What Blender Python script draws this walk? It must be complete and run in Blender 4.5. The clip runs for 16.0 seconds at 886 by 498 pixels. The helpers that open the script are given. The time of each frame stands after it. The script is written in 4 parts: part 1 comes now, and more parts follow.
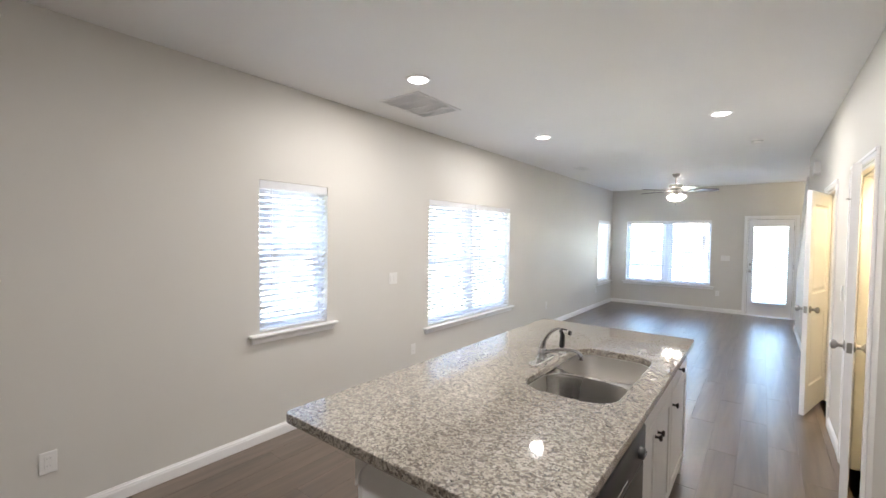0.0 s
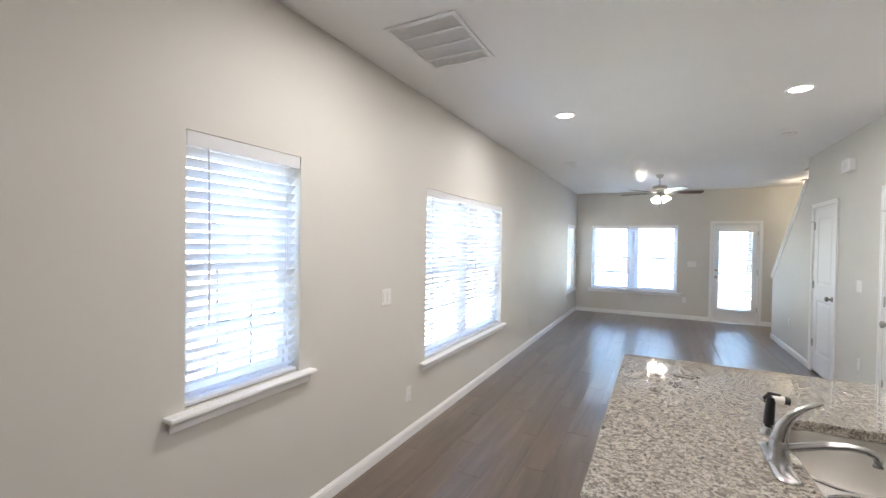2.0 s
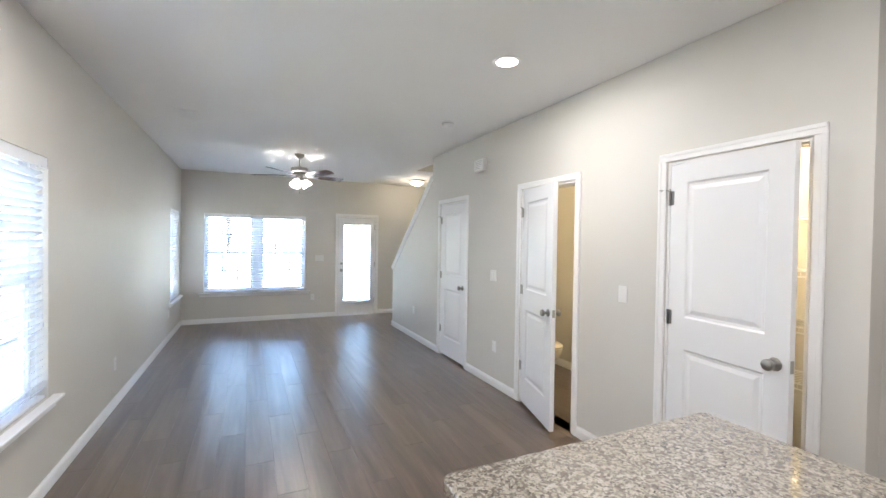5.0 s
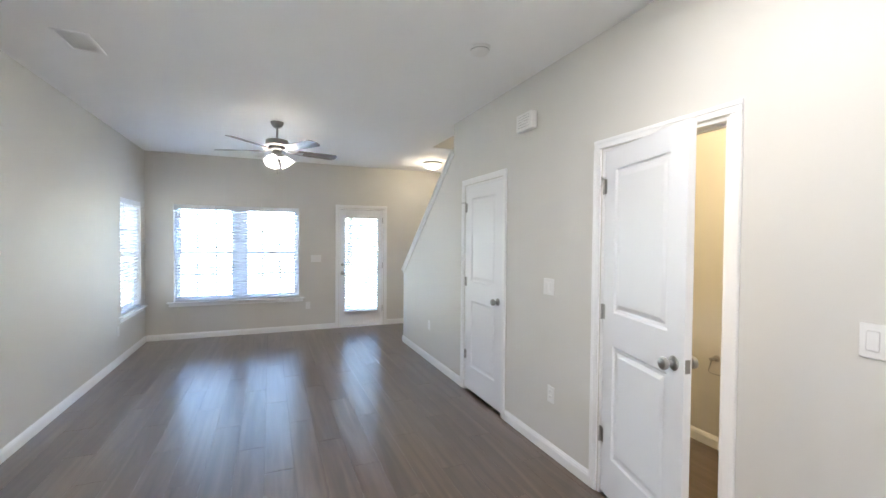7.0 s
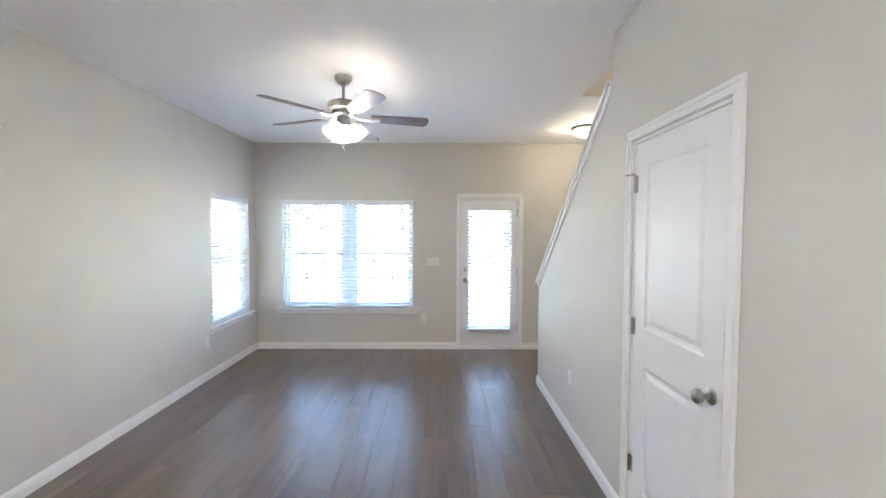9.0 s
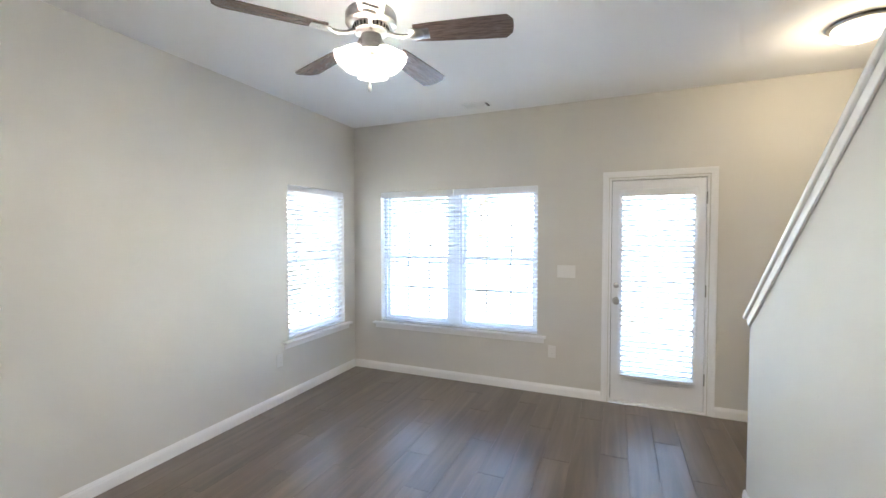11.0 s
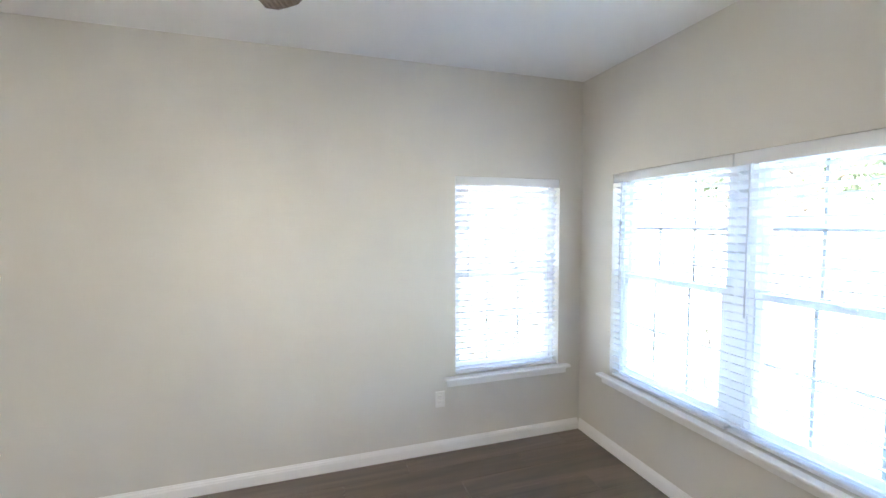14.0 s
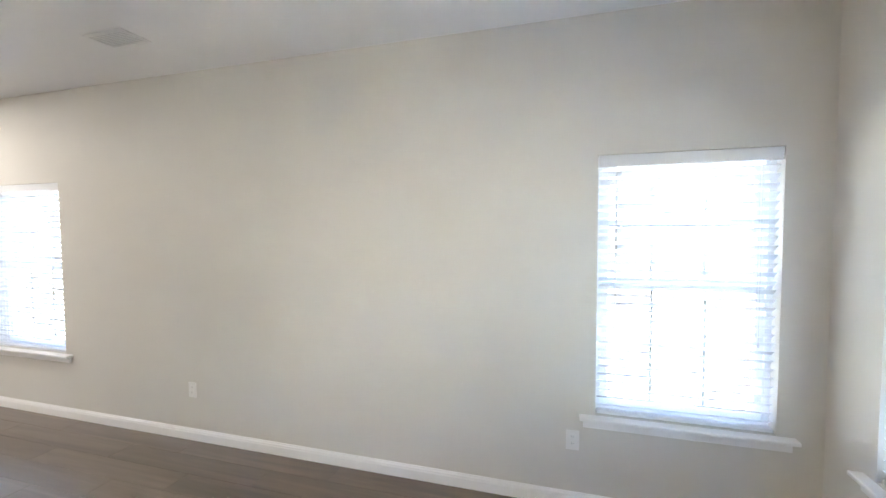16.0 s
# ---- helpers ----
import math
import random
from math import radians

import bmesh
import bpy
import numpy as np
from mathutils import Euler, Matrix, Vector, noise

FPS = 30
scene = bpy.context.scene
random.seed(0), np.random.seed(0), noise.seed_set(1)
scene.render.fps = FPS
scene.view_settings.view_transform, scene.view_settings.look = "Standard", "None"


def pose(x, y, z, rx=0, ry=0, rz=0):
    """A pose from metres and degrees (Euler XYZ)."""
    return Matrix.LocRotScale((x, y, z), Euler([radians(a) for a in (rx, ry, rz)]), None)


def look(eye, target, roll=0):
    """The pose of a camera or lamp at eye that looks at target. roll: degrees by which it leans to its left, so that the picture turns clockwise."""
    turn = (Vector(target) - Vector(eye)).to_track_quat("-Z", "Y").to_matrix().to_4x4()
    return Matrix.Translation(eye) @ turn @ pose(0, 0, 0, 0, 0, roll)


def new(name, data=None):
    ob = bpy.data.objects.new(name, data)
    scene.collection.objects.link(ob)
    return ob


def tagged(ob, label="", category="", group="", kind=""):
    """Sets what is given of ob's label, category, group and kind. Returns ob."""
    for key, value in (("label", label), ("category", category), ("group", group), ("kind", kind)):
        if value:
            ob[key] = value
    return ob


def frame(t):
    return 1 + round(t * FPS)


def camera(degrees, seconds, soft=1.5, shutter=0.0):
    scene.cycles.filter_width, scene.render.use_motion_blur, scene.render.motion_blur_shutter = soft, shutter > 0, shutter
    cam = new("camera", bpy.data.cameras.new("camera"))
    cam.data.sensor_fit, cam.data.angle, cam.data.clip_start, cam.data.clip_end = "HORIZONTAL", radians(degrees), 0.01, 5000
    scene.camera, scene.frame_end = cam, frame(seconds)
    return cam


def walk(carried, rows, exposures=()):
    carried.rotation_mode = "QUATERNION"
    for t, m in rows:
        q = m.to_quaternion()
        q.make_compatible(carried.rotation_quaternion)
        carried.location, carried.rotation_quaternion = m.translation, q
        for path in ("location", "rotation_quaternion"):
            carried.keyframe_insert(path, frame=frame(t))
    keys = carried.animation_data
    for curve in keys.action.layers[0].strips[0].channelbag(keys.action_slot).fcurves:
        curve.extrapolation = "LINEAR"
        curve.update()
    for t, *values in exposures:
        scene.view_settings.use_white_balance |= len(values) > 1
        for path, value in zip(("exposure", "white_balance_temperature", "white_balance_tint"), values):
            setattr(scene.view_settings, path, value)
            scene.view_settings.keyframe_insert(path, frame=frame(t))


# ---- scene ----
cam = camera(93.7, 16.0)
PATH = [
    (0, (-0.027, 0.614, 1.591), (-1.246, 2.199, 1.527), 0.7),
    (0.5, (-0.364, 0.763, 1.522), (-1.59, 2.343, 1.486), 0.3),
    (1, (-0.708, 0.922, 1.561), (-1.939, 2.497, 1.513), 0.8),
    (1.5, (-1.024, 1.031, 1.52), (-2.165, 2.673, 1.496), 0.5),
    (2, (-1.289, 1.212, 1.543), (-2.209, 2.988, 1.514), 0.9),
    (2.5, (-1.49, 1.391, 1.546), (-2.097, 3.297, 1.516), 0.9),
    (3, (-1.674, 1.615, 1.536), (-1.906, 3.602, 1.504), 1.0),
    (3.5, (-1.772, 1.89, 1.554), (-1.65, 3.886, 1.525), 0.9),
    (4, (-1.875, 2.207, 1.571), (-1.37, 4.142, 1.538), 1.0),
    (4.5, (-1.939, 2.539, 1.553), (-1.095, 4.352, 1.521), 0.9),
    (7, (-1.358, 4.262, 1.509), (-0.588, 6.108, 1.464), 0.5),
    (7.5, (-1.135, 4.682, 1.547), (-0.52, 6.585, 1.487), 0.4),
    (8, (-0.923, 5.061, 1.56), (-0.481, 7.01, 1.49), 0.5),
    (8.5, (-0.725, 5.495, 1.554), (-0.498, 7.48, 1.48), 0.5),
    (9, (-0.539, 5.872, 1.581), (-0.532, 7.87, 1.497), 0.2),
    (11.5, (-0.135, 7.796, 1.511), (-1.163, 9.511, 1.449), 0.1),
    (12, (-0.057, 8.213, 1.559), (-1.352, 9.736, 1.481), -0.0),
    (12.5, (-0.1, 8.526, 1.574), (-1.57, 9.88, 1.496), -0.1),
    (13, (-0.181, 8.794, 1.578), (-1.81, 9.95, 1.494), 0.0),
    (13.5, (-0.184, 9.096, 1.601), (-1.975, 9.982, 1.513), -0.3),
    (14, (-0.22, 9.364, 1.639), (-2.122, 9.973, 1.527), -0.2),
    (14.5, (-0.277, 9.564, 1.633), (-2.245, 9.904, 1.518), -0.3),
    (15, (-0.326, 9.789, 1.607), (-2.324, 9.828, 1.513), -0.3),
    (15.5, (-0.435, 9.971, 1.61), (-2.417, 9.73, 1.502), -0.3),
    (16, (-0.586, 10.184, 1.597), (-2.501, 9.617, 1.5), -0.3),
]
EXPOSURES = [(0, 5.48, 6300, 12.5), (1.5, 5.34, 6300, 12.5), (2.5, 5.2, 6300, 12.5), (4.5, 5.28, 6200, 12), (7, 5.35, 6200, 12), (9, 5.5, 6300, 12), (11.5, 5.52, 6550, 11.5), (16, 5.57, 6600, 12)]
walk(cam, [(t, look(eye, target, roll)) for t, eye, target, roll in PATH], EXPOSURES)
SKY, CAN_W, FAN_W, DOME_W, BATH_W, PANTRY_W, UPSTAIRS_FILL_W = 0.15, 0.54, 0.42, 0.27, 0.95, 1.05, 0.7

# ---- light ----
world = bpy.data.worlds.new("sky")
scene.world = world
world.use_nodes = True
wn = world.node_tree
sky = wn.nodes.new("ShaderNodeTexSky")
sky.sky_type, sky.sun_disc = "NISHITA", False
sky.sun_elevation, sky.sun_rotation = radians(52), radians(150)
wn.nodes["Background"].inputs["Strength"].default_value = SKY
wn.links.new(sky.outputs[0], wn.nodes["Background"].inputs[0])
sun = new("sun", bpy.data.lights.new("sun", "SUN"))
sun.data.energy, sun.data.angle, sun.data.color = 3.5, radians(0.5), (1.0, 0.95, 0.88)
sun.matrix_world = look((0, 0, 20), (-5.4, 9.4, 20 - 13.9))
WARM, SOFT, AMBER = (1.0, 0.82, 0.56), (1.0, 0.93, 0.85), (1.0, 0.76, 0.42)


def disc_lamp(x, y, z, size, watts, color):
    ob = new("ceiling_light_glow", bpy.data.lights.new("ceiling_light_glow", "AREA"))
    ob.data.shape, ob.data.size, ob.data.energy, ob.data.color = "DISK", size, watts, color
    ob.location = (x, y, z)
    return ob


def bulb(x, y, z, size, watts, color):
    ob = new("bulb_glow", bpy.data.lights.new("bulb_glow", "POINT"))
    ob.data.shadow_soft_size, ob.data.energy, ob.data.color = size, watts, color
    ob.location = (x, y, z)
    return ob


XL, XR, YF, YS, ZC = -3.012, 0.464, 11.405, -2.2, 2.745
CANS = [(-2.085, 2.96), (-2.08, 5.16), (-0.365, 5.22), (-0.365, 2.80), (-0.365, 0.70)]
FAN = (-1.285, 9.06)
for cx, cy in CANS:
    disc_lamp(cx, cy, ZC - 0.012, 0.135, CAN_W, SOFT)
for k in range(3):
    a = radians(358 + 120 * k)
    bulb(FAN[0] + 0.088 * math.cos(a), FAN[1] + 0.088 * math.sin(a), 2.332, 0.025, FAN_W, SOFT)
bulb(1.07, 10.55, 2.58, 0.05, DOME_W, WARM)
bulb(1.10, 5.6, 2.42, 0.06, BATH_W, AMBER)
bulb(0.85, 4.25, 2.55, 0.05, PANTRY_W, AMBER)
# added fill with no fitting, brightens the unseen upper stairwell
bulb(1.15, 7.4, 4.6, 0.08, UPSTAIRS_FILL_W, WARM)


# ---- materials ----
def material(name, color, rough=0.5, metal=0.0):
    m = bpy.data.materials.new(name)
    m.use_nodes = True
    b = m.node_tree.nodes["Principled BSDF"]
    b.inputs["Base Color"].default_value = (*color, 1)
    b.inputs["Roughness"].default_value = rough
    b.inputs["Metallic"].default_value = metal
    return m


def node(m, kind, **values):
    n = m.node_tree.nodes.new(kind)
    for k, v in values.items():
        n.inputs[k.replace("_", " ")].default_value = v
    return n


def join(m, a, b):
    m.node_tree.links.new(a, b)


def shader(m):
    return m.node_tree.nodes["Principled BSDF"]


def ramp(m, source, stops):
    r = m.node_tree.nodes.new("ShaderNodeValToRGB")
    e = r.color_ramp.elements
    e[0].position, e[0].color = stops[0][0], (*stops[0][1], 1)
    e[1].position, e[1].color = stops[-1][0], (*stops[-1][1], 1)
    for p, c in stops[1:-1]:
        e.new(p).color = (*c, 1)
    join(m, source, r.inputs["Fac"])
    return r.outputs["Color"]


def relief(m, source, strength, distance):
    n = node(m, "ShaderNodeBump", Strength=strength, Distance=distance)
    join(m, source, n.inputs["Height"])
    join(m, n.outputs[0], shader(m).inputs["Normal"])


def mix(m, fac, a, b, mode="MIX"):
    n = m.node_tree.nodes.new("ShaderNodeMix")
    n.data_type, n.blend_type = "RGBA", mode
    for value, socket in ((fac, n.inputs[0]), (a, n.inputs[6]), (b, n.inputs[7])):
        if isinstance(value, (int, float)):
            socket.default_value = value
        elif isinstance(value, tuple):
            socket.default_value = (*value, 1)
        else:
            join(m, value, socket)
    return n.outputs[2]


def place(m, scale=(1, 1, 1), kind="Object", jitter=False):
    """Texture coordinates in metres, shifted by a random step for each object where jitter is set."""
    co = m.node_tree.nodes.new("ShaderNodeTexCoord")
    mp = node(m, "ShaderNodeMapping", Scale=scale)
    join(m, co.outputs[kind], mp.inputs["Vector"])
    if jitter:
        info = m.node_tree.nodes.new("ShaderNodeObjectInfo")
        mul = m.node_tree.nodes.new("ShaderNodeMath")
        mul.operation = "MULTIPLY"
        mul.inputs[1].default_value = 57.0
        join(m, info.outputs["Random"], mul.inputs[0])
        join(m, mul.outputs[0], mp.inputs["Location"])
    return mp.outputs[0]


def painted(name, color, rough, grain=180.0, bump=0.12, vary=0.05):
    m = material(name, color, rough)
    co = place(m)
    fine = node(m, "ShaderNodeTexNoise", Scale=grain, Detail=3.0)
    broad = node(m, "ShaderNodeTexNoise", Scale=0.8, Detail=4.0)
    join(m, co, fine.inputs["Vector"])
    join(m, co, broad.inputs["Vector"])
    dark = tuple(c * (1 - vary) for c in color)
    lite = tuple(min(1, c * (1 + vary)) for c in color)
    join(m, ramp(m, broad.outputs[0], [(0.3, dark), (0.7, lite)]), shader(m).inputs["Base Color"])
    relief(m, fine.outputs[0], bump, 0.002)
    return m


PAINT = painted("wall_paint", (0.66, 0.643, 0.603), 0.55, vary=0.02)
CEIL = painted("ceiling_paint", (0.89, 0.89, 0.89), 0.7, grain=120, bump=0.2, vary=0.015)
TRIM = painted("trim_paint", (0.86, 0.86, 0.86), 0.32, grain=60, bump=0.03, vary=0.015)
DOORP = painted("door_paint", (0.83, 0.835, 0.85), 0.33, grain=90, bump=0.06, vary=0.015)
CABINET = painted("cabinet_paint", (0.80, 0.79, 0.775), 0.35, grain=70, bump=0.03, vary=0.02)
PLATE = material("plate_plastic", (0.80, 0.795, 0.78), 0.3)
PORCELAIN = material("porcelain", (0.80, 0.77, 0.70), 0.12)
CHROME = material("chrome", (0.58, 0.58, 0.58), 0.23, 1.0)
NICKEL = painted("satin_nickel", (0.42, 0.41, 0.39), 0.28, grain=300, bump=0.03)
shader(NICKEL).inputs["Metallic"].default_value = 1.0
BRONZE = material("dark_bronze", (0.045, 0.038, 0.032), 0.35, 0.7)
BLACK = material("black_plastic", (0.012, 0.012, 0.013), 0.38)
SLOT_SHADE = material("slot_shade", (0.10, 0.10, 0.10), 0.8)
DUCT = material("duct_grey", (0.72, 0.72, 0.72), 0.7)
GREYLINE = material("grey_mark", (0.35, 0.35, 0.34), 0.6)


def steel():
    m = material("brushed_steel", (0.66, 0.64, 0.61), 0.30, 1.0)
    n = node(m, "ShaderNodeTexNoise", Scale=3.0, Detail=2.0)
    join(m, place(m), n.inputs["Vector"])
    join(m, ramp(m, n.outputs[0], [(0.3, (0.26,) * 3), (0.7, (0.33,) * 3)]), shader(m).inputs["Roughness"])
    return m


STEEL = steel()


def granite():
    m = material("granite", (0.5, 0.46, 0.4), 0.045)
    shader(m).inputs["Coat Weight"].default_value = 1.0
    shader(m).inputs["Coat Roughness"].default_value = 0.03
    shader(m).inputs["Coat IOR"].default_value = 1.6
    co = place(m)
    warp = node(m, "ShaderNodeTexNoise", Scale=30.0, Detail=3.0)
    join(m, co, warp.inputs["Vector"])
    moved = mix(m, 0.035, co, warp.outputs["Color"])
    cells = node(m, "ShaderNodeTexVoronoi", Scale=115.0, Randomness=1.0)
    join(m, moved, cells.inputs["Vector"])
    sep = m.node_tree.nodes.new("ShaderNodeSeparateColor")
    join(m, cells.outputs["Color"], sep.inputs[0])
    base = ramp(m, sep.outputs[0], [(0.0, (0.13, 0.113, 0.095)), (0.22, (0.24, 0.21, 0.175)), (0.5, (0.36, 0.33, 0.28)), (1.0, (0.48, 0.45, 0.395))])
    blot = node(m, "ShaderNodeTexNoise", Scale=80.0, Detail=5.0, Roughness=0.68)
    join(m, co, blot.inputs["Vector"])
    grey = ramp(m, blot.outputs[0], [(0.38, (0.85, 0.85, 0.85)), (0.47, (0, 0, 0))])
    c = mix(m, grey, base, (0.15, 0.135, 0.12))
    speck = node(m, "ShaderNodeTexNoise", Scale=150.0, Detail=3.0, Roughness=0.6)
    join(m, co, speck.inputs["Vector"])
    dark = ramp(m, speck.outputs[0], [(0.375, (1, 1, 1)), (0.41, (0, 0, 0))])
    c = mix(m, dark, c, (0.035, 0.032, 0.03))
    cloud = node(m, "ShaderNodeTexNoise", Scale=3.0, Detail=2.0)
    join(m, co, cloud.inputs["Vector"])
    c = mix(m, 0.35, c, ramp(m, cloud.outputs[0], [(0.3, (0.72, 0.70, 0.68)), (0.7, (1, 0.98, 0.95))]), "MULTIPLY")
    join(m, c, shader(m).inputs["Base Color"])
    return m


GRANITE = granite()


def planks_material():
    m = material("vinyl_plank", (0.15, 0.105, 0.08), 0.34)
    shader(m).inputs["Coat Weight"].default_value = 1.0
    shader(m).inputs["Specular IOR Level"].default_value = 0.2
    shader(m).inputs["Coat IOR"].default_value = 1.66
    shader(m).inputs["Coat Roughness"].default_value = 0.30
    co = place(m, (3.2, 0.22, 3.2), jitter=True)
    grain = node(m, "ShaderNodeTexNoise", Scale=3.2, Detail=5.0, Roughness=0.55, Distortion=0.9)
    join(m, co, grain.inputs["Vector"])
    streak = node(m, "ShaderNodeTexNoise", Scale=26.0, Detail=3.0, Roughness=0.5)
    join(m, co, streak.inputs["Vector"])
    c = ramp(m, grain.outputs[0], [(0.30, (0.072, 0.050, 0.037)), (0.5, (0.116, 0.081, 0.059)), (0.70, (0.168, 0.122, 0.090))])
    c = mix(m, 0.5, c, ramp(m, streak.outputs[0], [(0.3, (0.86, 0.85, 0.84)), (0.7, (1.06, 1.06, 1.06))]), "MULTIPLY")
    info = m.node_tree.nodes.new("ShaderNodeObjectInfo")
    c = mix(m, 0.5, c, ramp(m, info.outputs["Random"], [(0.0, (0.84, 0.83, 0.82)), (0.5, (0.98, 0.97, 0.96)), (1.0, (1.12, 1.10, 1.08))]), "MULTIPLY")
    join(m, c, shader(m).inputs["Base Color"])
    join(m, ramp(m, grain.outputs[0], [(0.3, (0.36,) * 3), (0.7, (0.32,) * 3)]), shader(m).inputs["Roughness"])
    return m


PLANK = planks_material()
GROOVE = material("floor_joint", (0.06, 0.045, 0.035), 0.7)


def blade_wood():
    m = material("walnut_blade", (0.16, 0.10, 0.07), 0.22)
    n = node(m, "ShaderNodeTexNoise", Scale=14.0, Detail=7.0, Distortion=0.5)
    join(m, place(m, (1.0, 9.0, 9.0)), n.inputs["Vector"])
    join(m, ramp(m, n.outputs[0], [(0.3, (0.085, 0.060, 0.052)), (0.7, (0.21, 0.155, 0.135))]), shader(m).inputs["Base Color"])
    return m


BLADE = blade_wood()


def slat_material(name, passing):
    """White vinyl that lets some of the light through."""
    m = material(name, (0.85, 0.86, 0.88), 0.4)
    t = m.node_tree
    tr = t.nodes.new("ShaderNodeBsdfTranslucent")
    tr.inputs[0].default_value = (0.85, 0.87, 0.90, 1)
    mx = t.nodes.new("ShaderNodeMixShader")
    mx.inputs[0].default_value = passing
    join(m, shader(m).outputs[0], mx.inputs[1])
    join(m, tr.outputs[0], mx.inputs[2])
    join(m, mx.outputs[0], t.nodes["Material Output"].inputs[0])
    return m


SLAT = slat_material("blind_vinyl", 0.36)
VINYL = slat_material("window_vinyl", 0.23)


def pane_material():
    m = bpy.data.materials.new("window_glass")
    m.use_nodes = True
    t = m.node_tree
    t.nodes.remove(t.nodes["Principled BSDF"])
    clear, gloss = t.nodes.new("ShaderNodeBsdfTransparent"), t.nodes.new("ShaderNodeBsdfGlossy")
    clear.inputs[0].default_value = (0.73, 0.75, 0.75, 1)
    gloss.inputs["Roughness"].default_value = 0.02
    lw = t.nodes.new("ShaderNodeLayerWeight")
    fr = t.nodes.new("ShaderNodeMath")
    fr.operation, fr.inputs[1].default_value = "POWER", 4.0
    join(m, lw.outputs["Facing"], fr.inputs[0])
    mx = t.nodes.new("ShaderNodeMixShader")
    join(m, fr.outputs[0], mx.inputs[0])
    join(m, clear.outputs[0], mx.inputs[1])
    join(m, gloss.outputs[0], mx.inputs[2])
    join(m, mx.outputs[0], t.nodes["Material Output"].inputs[0])
    return m


GLASS = pane_material()


def glow(name, color, strength):
    m = material(name, (0.85, 0.83, 0.80), 0.4)
    shader(m).inputs["Emission Color"].default_value = (*color, 1)
    shader(m).inputs["Emission Strength"].default_value = strength
    return m


SHADE = glow("lit_frosted_glass", (1.0, 0.93, 0.82), 0.22)
frost = SHADE.node_tree.nodes.new("ShaderNodeBsdfTranslucent")
frost.inputs[0].default_value = (0.95, 0.93, 0.90, 1)
both = SHADE.node_tree.nodes.new("ShaderNodeMixShader")
both.inputs[0].default_value = 0.55
join(SHADE, shader(SHADE).outputs[0], both.inputs[1])
join(SHADE, frost.outputs[0], both.inputs[2])
join(SHADE, both.outputs[0], SHADE.node_tree.nodes["Material Output"].inputs[0])
DOME = glow("lit_dome_glass", (1.0, 0.86, 0.62), 0.10)
LENS = glow("lit_lens", (1.0, 0.95, 0.88), 0.25)
SIDING = painted("pale_siding", (0.45, 0.45, 0.44), 0.7, grain=40, bump=0.1)
SHINGLE = painted("grey_shingles", (0.12, 0.115, 0.11), 0.9, grain=30, bump=0.4, vary=0.25)
BARK = painted("bark", (0.12, 0.09, 0.07), 0.9, grain=25, bump=0.6, vary=0.3)
CONCRETE = painted("concrete", (0.32, 0.31, 0.30), 0.85, grain=60, bump=0.3, vary=0.1)


def ground_material():
    m = material("lawn", (0.08, 0.11, 0.04), 0.95)
    n = node(m, "ShaderNodeTexNoise", Scale=0.6, Detail=9.0)
    join(m, place(m), n.inputs["Vector"])
    # lightened beyond grass so the ground bounces more daylight to the ceiling
    join(m, ramp(m, n.outputs[0], [(0.3, (0.15, 0.145, 0.11)), (0.7, (0.27, 0.26, 0.21))]), shader(m).inputs["Base Color"])
    relief(m, n.outputs[0], 0.5, 0.05)
    return m


LAWN = ground_material()


def leaf_material():
    m = material("leaves", (0.07, 0.11, 0.04), 0.6)
    n = node(m, "ShaderNodeTexNoise", Scale=1.2, Detail=3.0)
    join(m, place(m), n.inputs["Vector"])
    join(m, ramp(m, n.outputs[0], [(0.3, (0.075, 0.10, 0.055)), (0.7, (0.14, 0.165, 0.10))]), shader(m).inputs["Base Color"])
    return m


LEAF = leaf_material()


# ---- mesh helpers ----
def put(name, bm, mat, parent=None, smooth=False, at=None):
    bmesh.ops.recalc_face_normals(bm, faces=bm.faces)
    me = bpy.data.meshes.new(name)
    bm.to_mesh(me)
    bm.free()
    me.materials.append(mat)
    if smooth:
        for p in me.polygons:
            p.use_smooth = True
        me.set_sharp_from_angle(angle=radians(40))
    ob = new(name, me)
    ob.parent = parent
    if at:
        ob.location = at
    return ob


def block(bm, x0, x1, y0, y1, z0, z1, bevel=0.0, turn=None):
    """Adds one box, with its edges rounded by bevel, to bm."""
    m = Matrix.Translation(((x0 + x1) / 2, (y0 + y1) / 2, (z0 + z1) / 2)) @ Matrix.Diagonal((x1 - x0, y1 - y0, z1 - z0, 1))
    vs = bmesh.ops.create_cube(bm, size=1, matrix=turn @ m if turn else m)["verts"]
    if bevel:
        es = list({e for v in vs for e in v.link_edges})
        bmesh.ops.bevel(bm, geom=es, offset=bevel, segments=2, affect="EDGES", profile=0.5)


def box(name, dims, mat, parent=None, bevel=0.0, at=None):
    bm = bmesh.new()
    block(bm, *dims, bevel=bevel)
    return put(name, bm, mat, parent, at=at)


def lathe(bm, profile, steps=24, m=None):
    """Turns a profile of (radius, height) about z."""
    rings = []
    for r, z in profile:
        ring = []
        for k in range(steps):
            a = 2 * math.pi * k / steps
            v = Vector((r * math.cos(a), r * math.sin(a), z))
            ring.append(bm.verts.new(m @ v if m else v))
        rings.append(ring)
    for a, b in zip(rings, rings[1:]):
        for k in range(steps):
            bm.faces.new((a[k], a[(k + 1) % steps], b[(k + 1) % steps], b[k]))
    for ring in (rings[0], rings[-1]):
        bm.faces.new(ring)


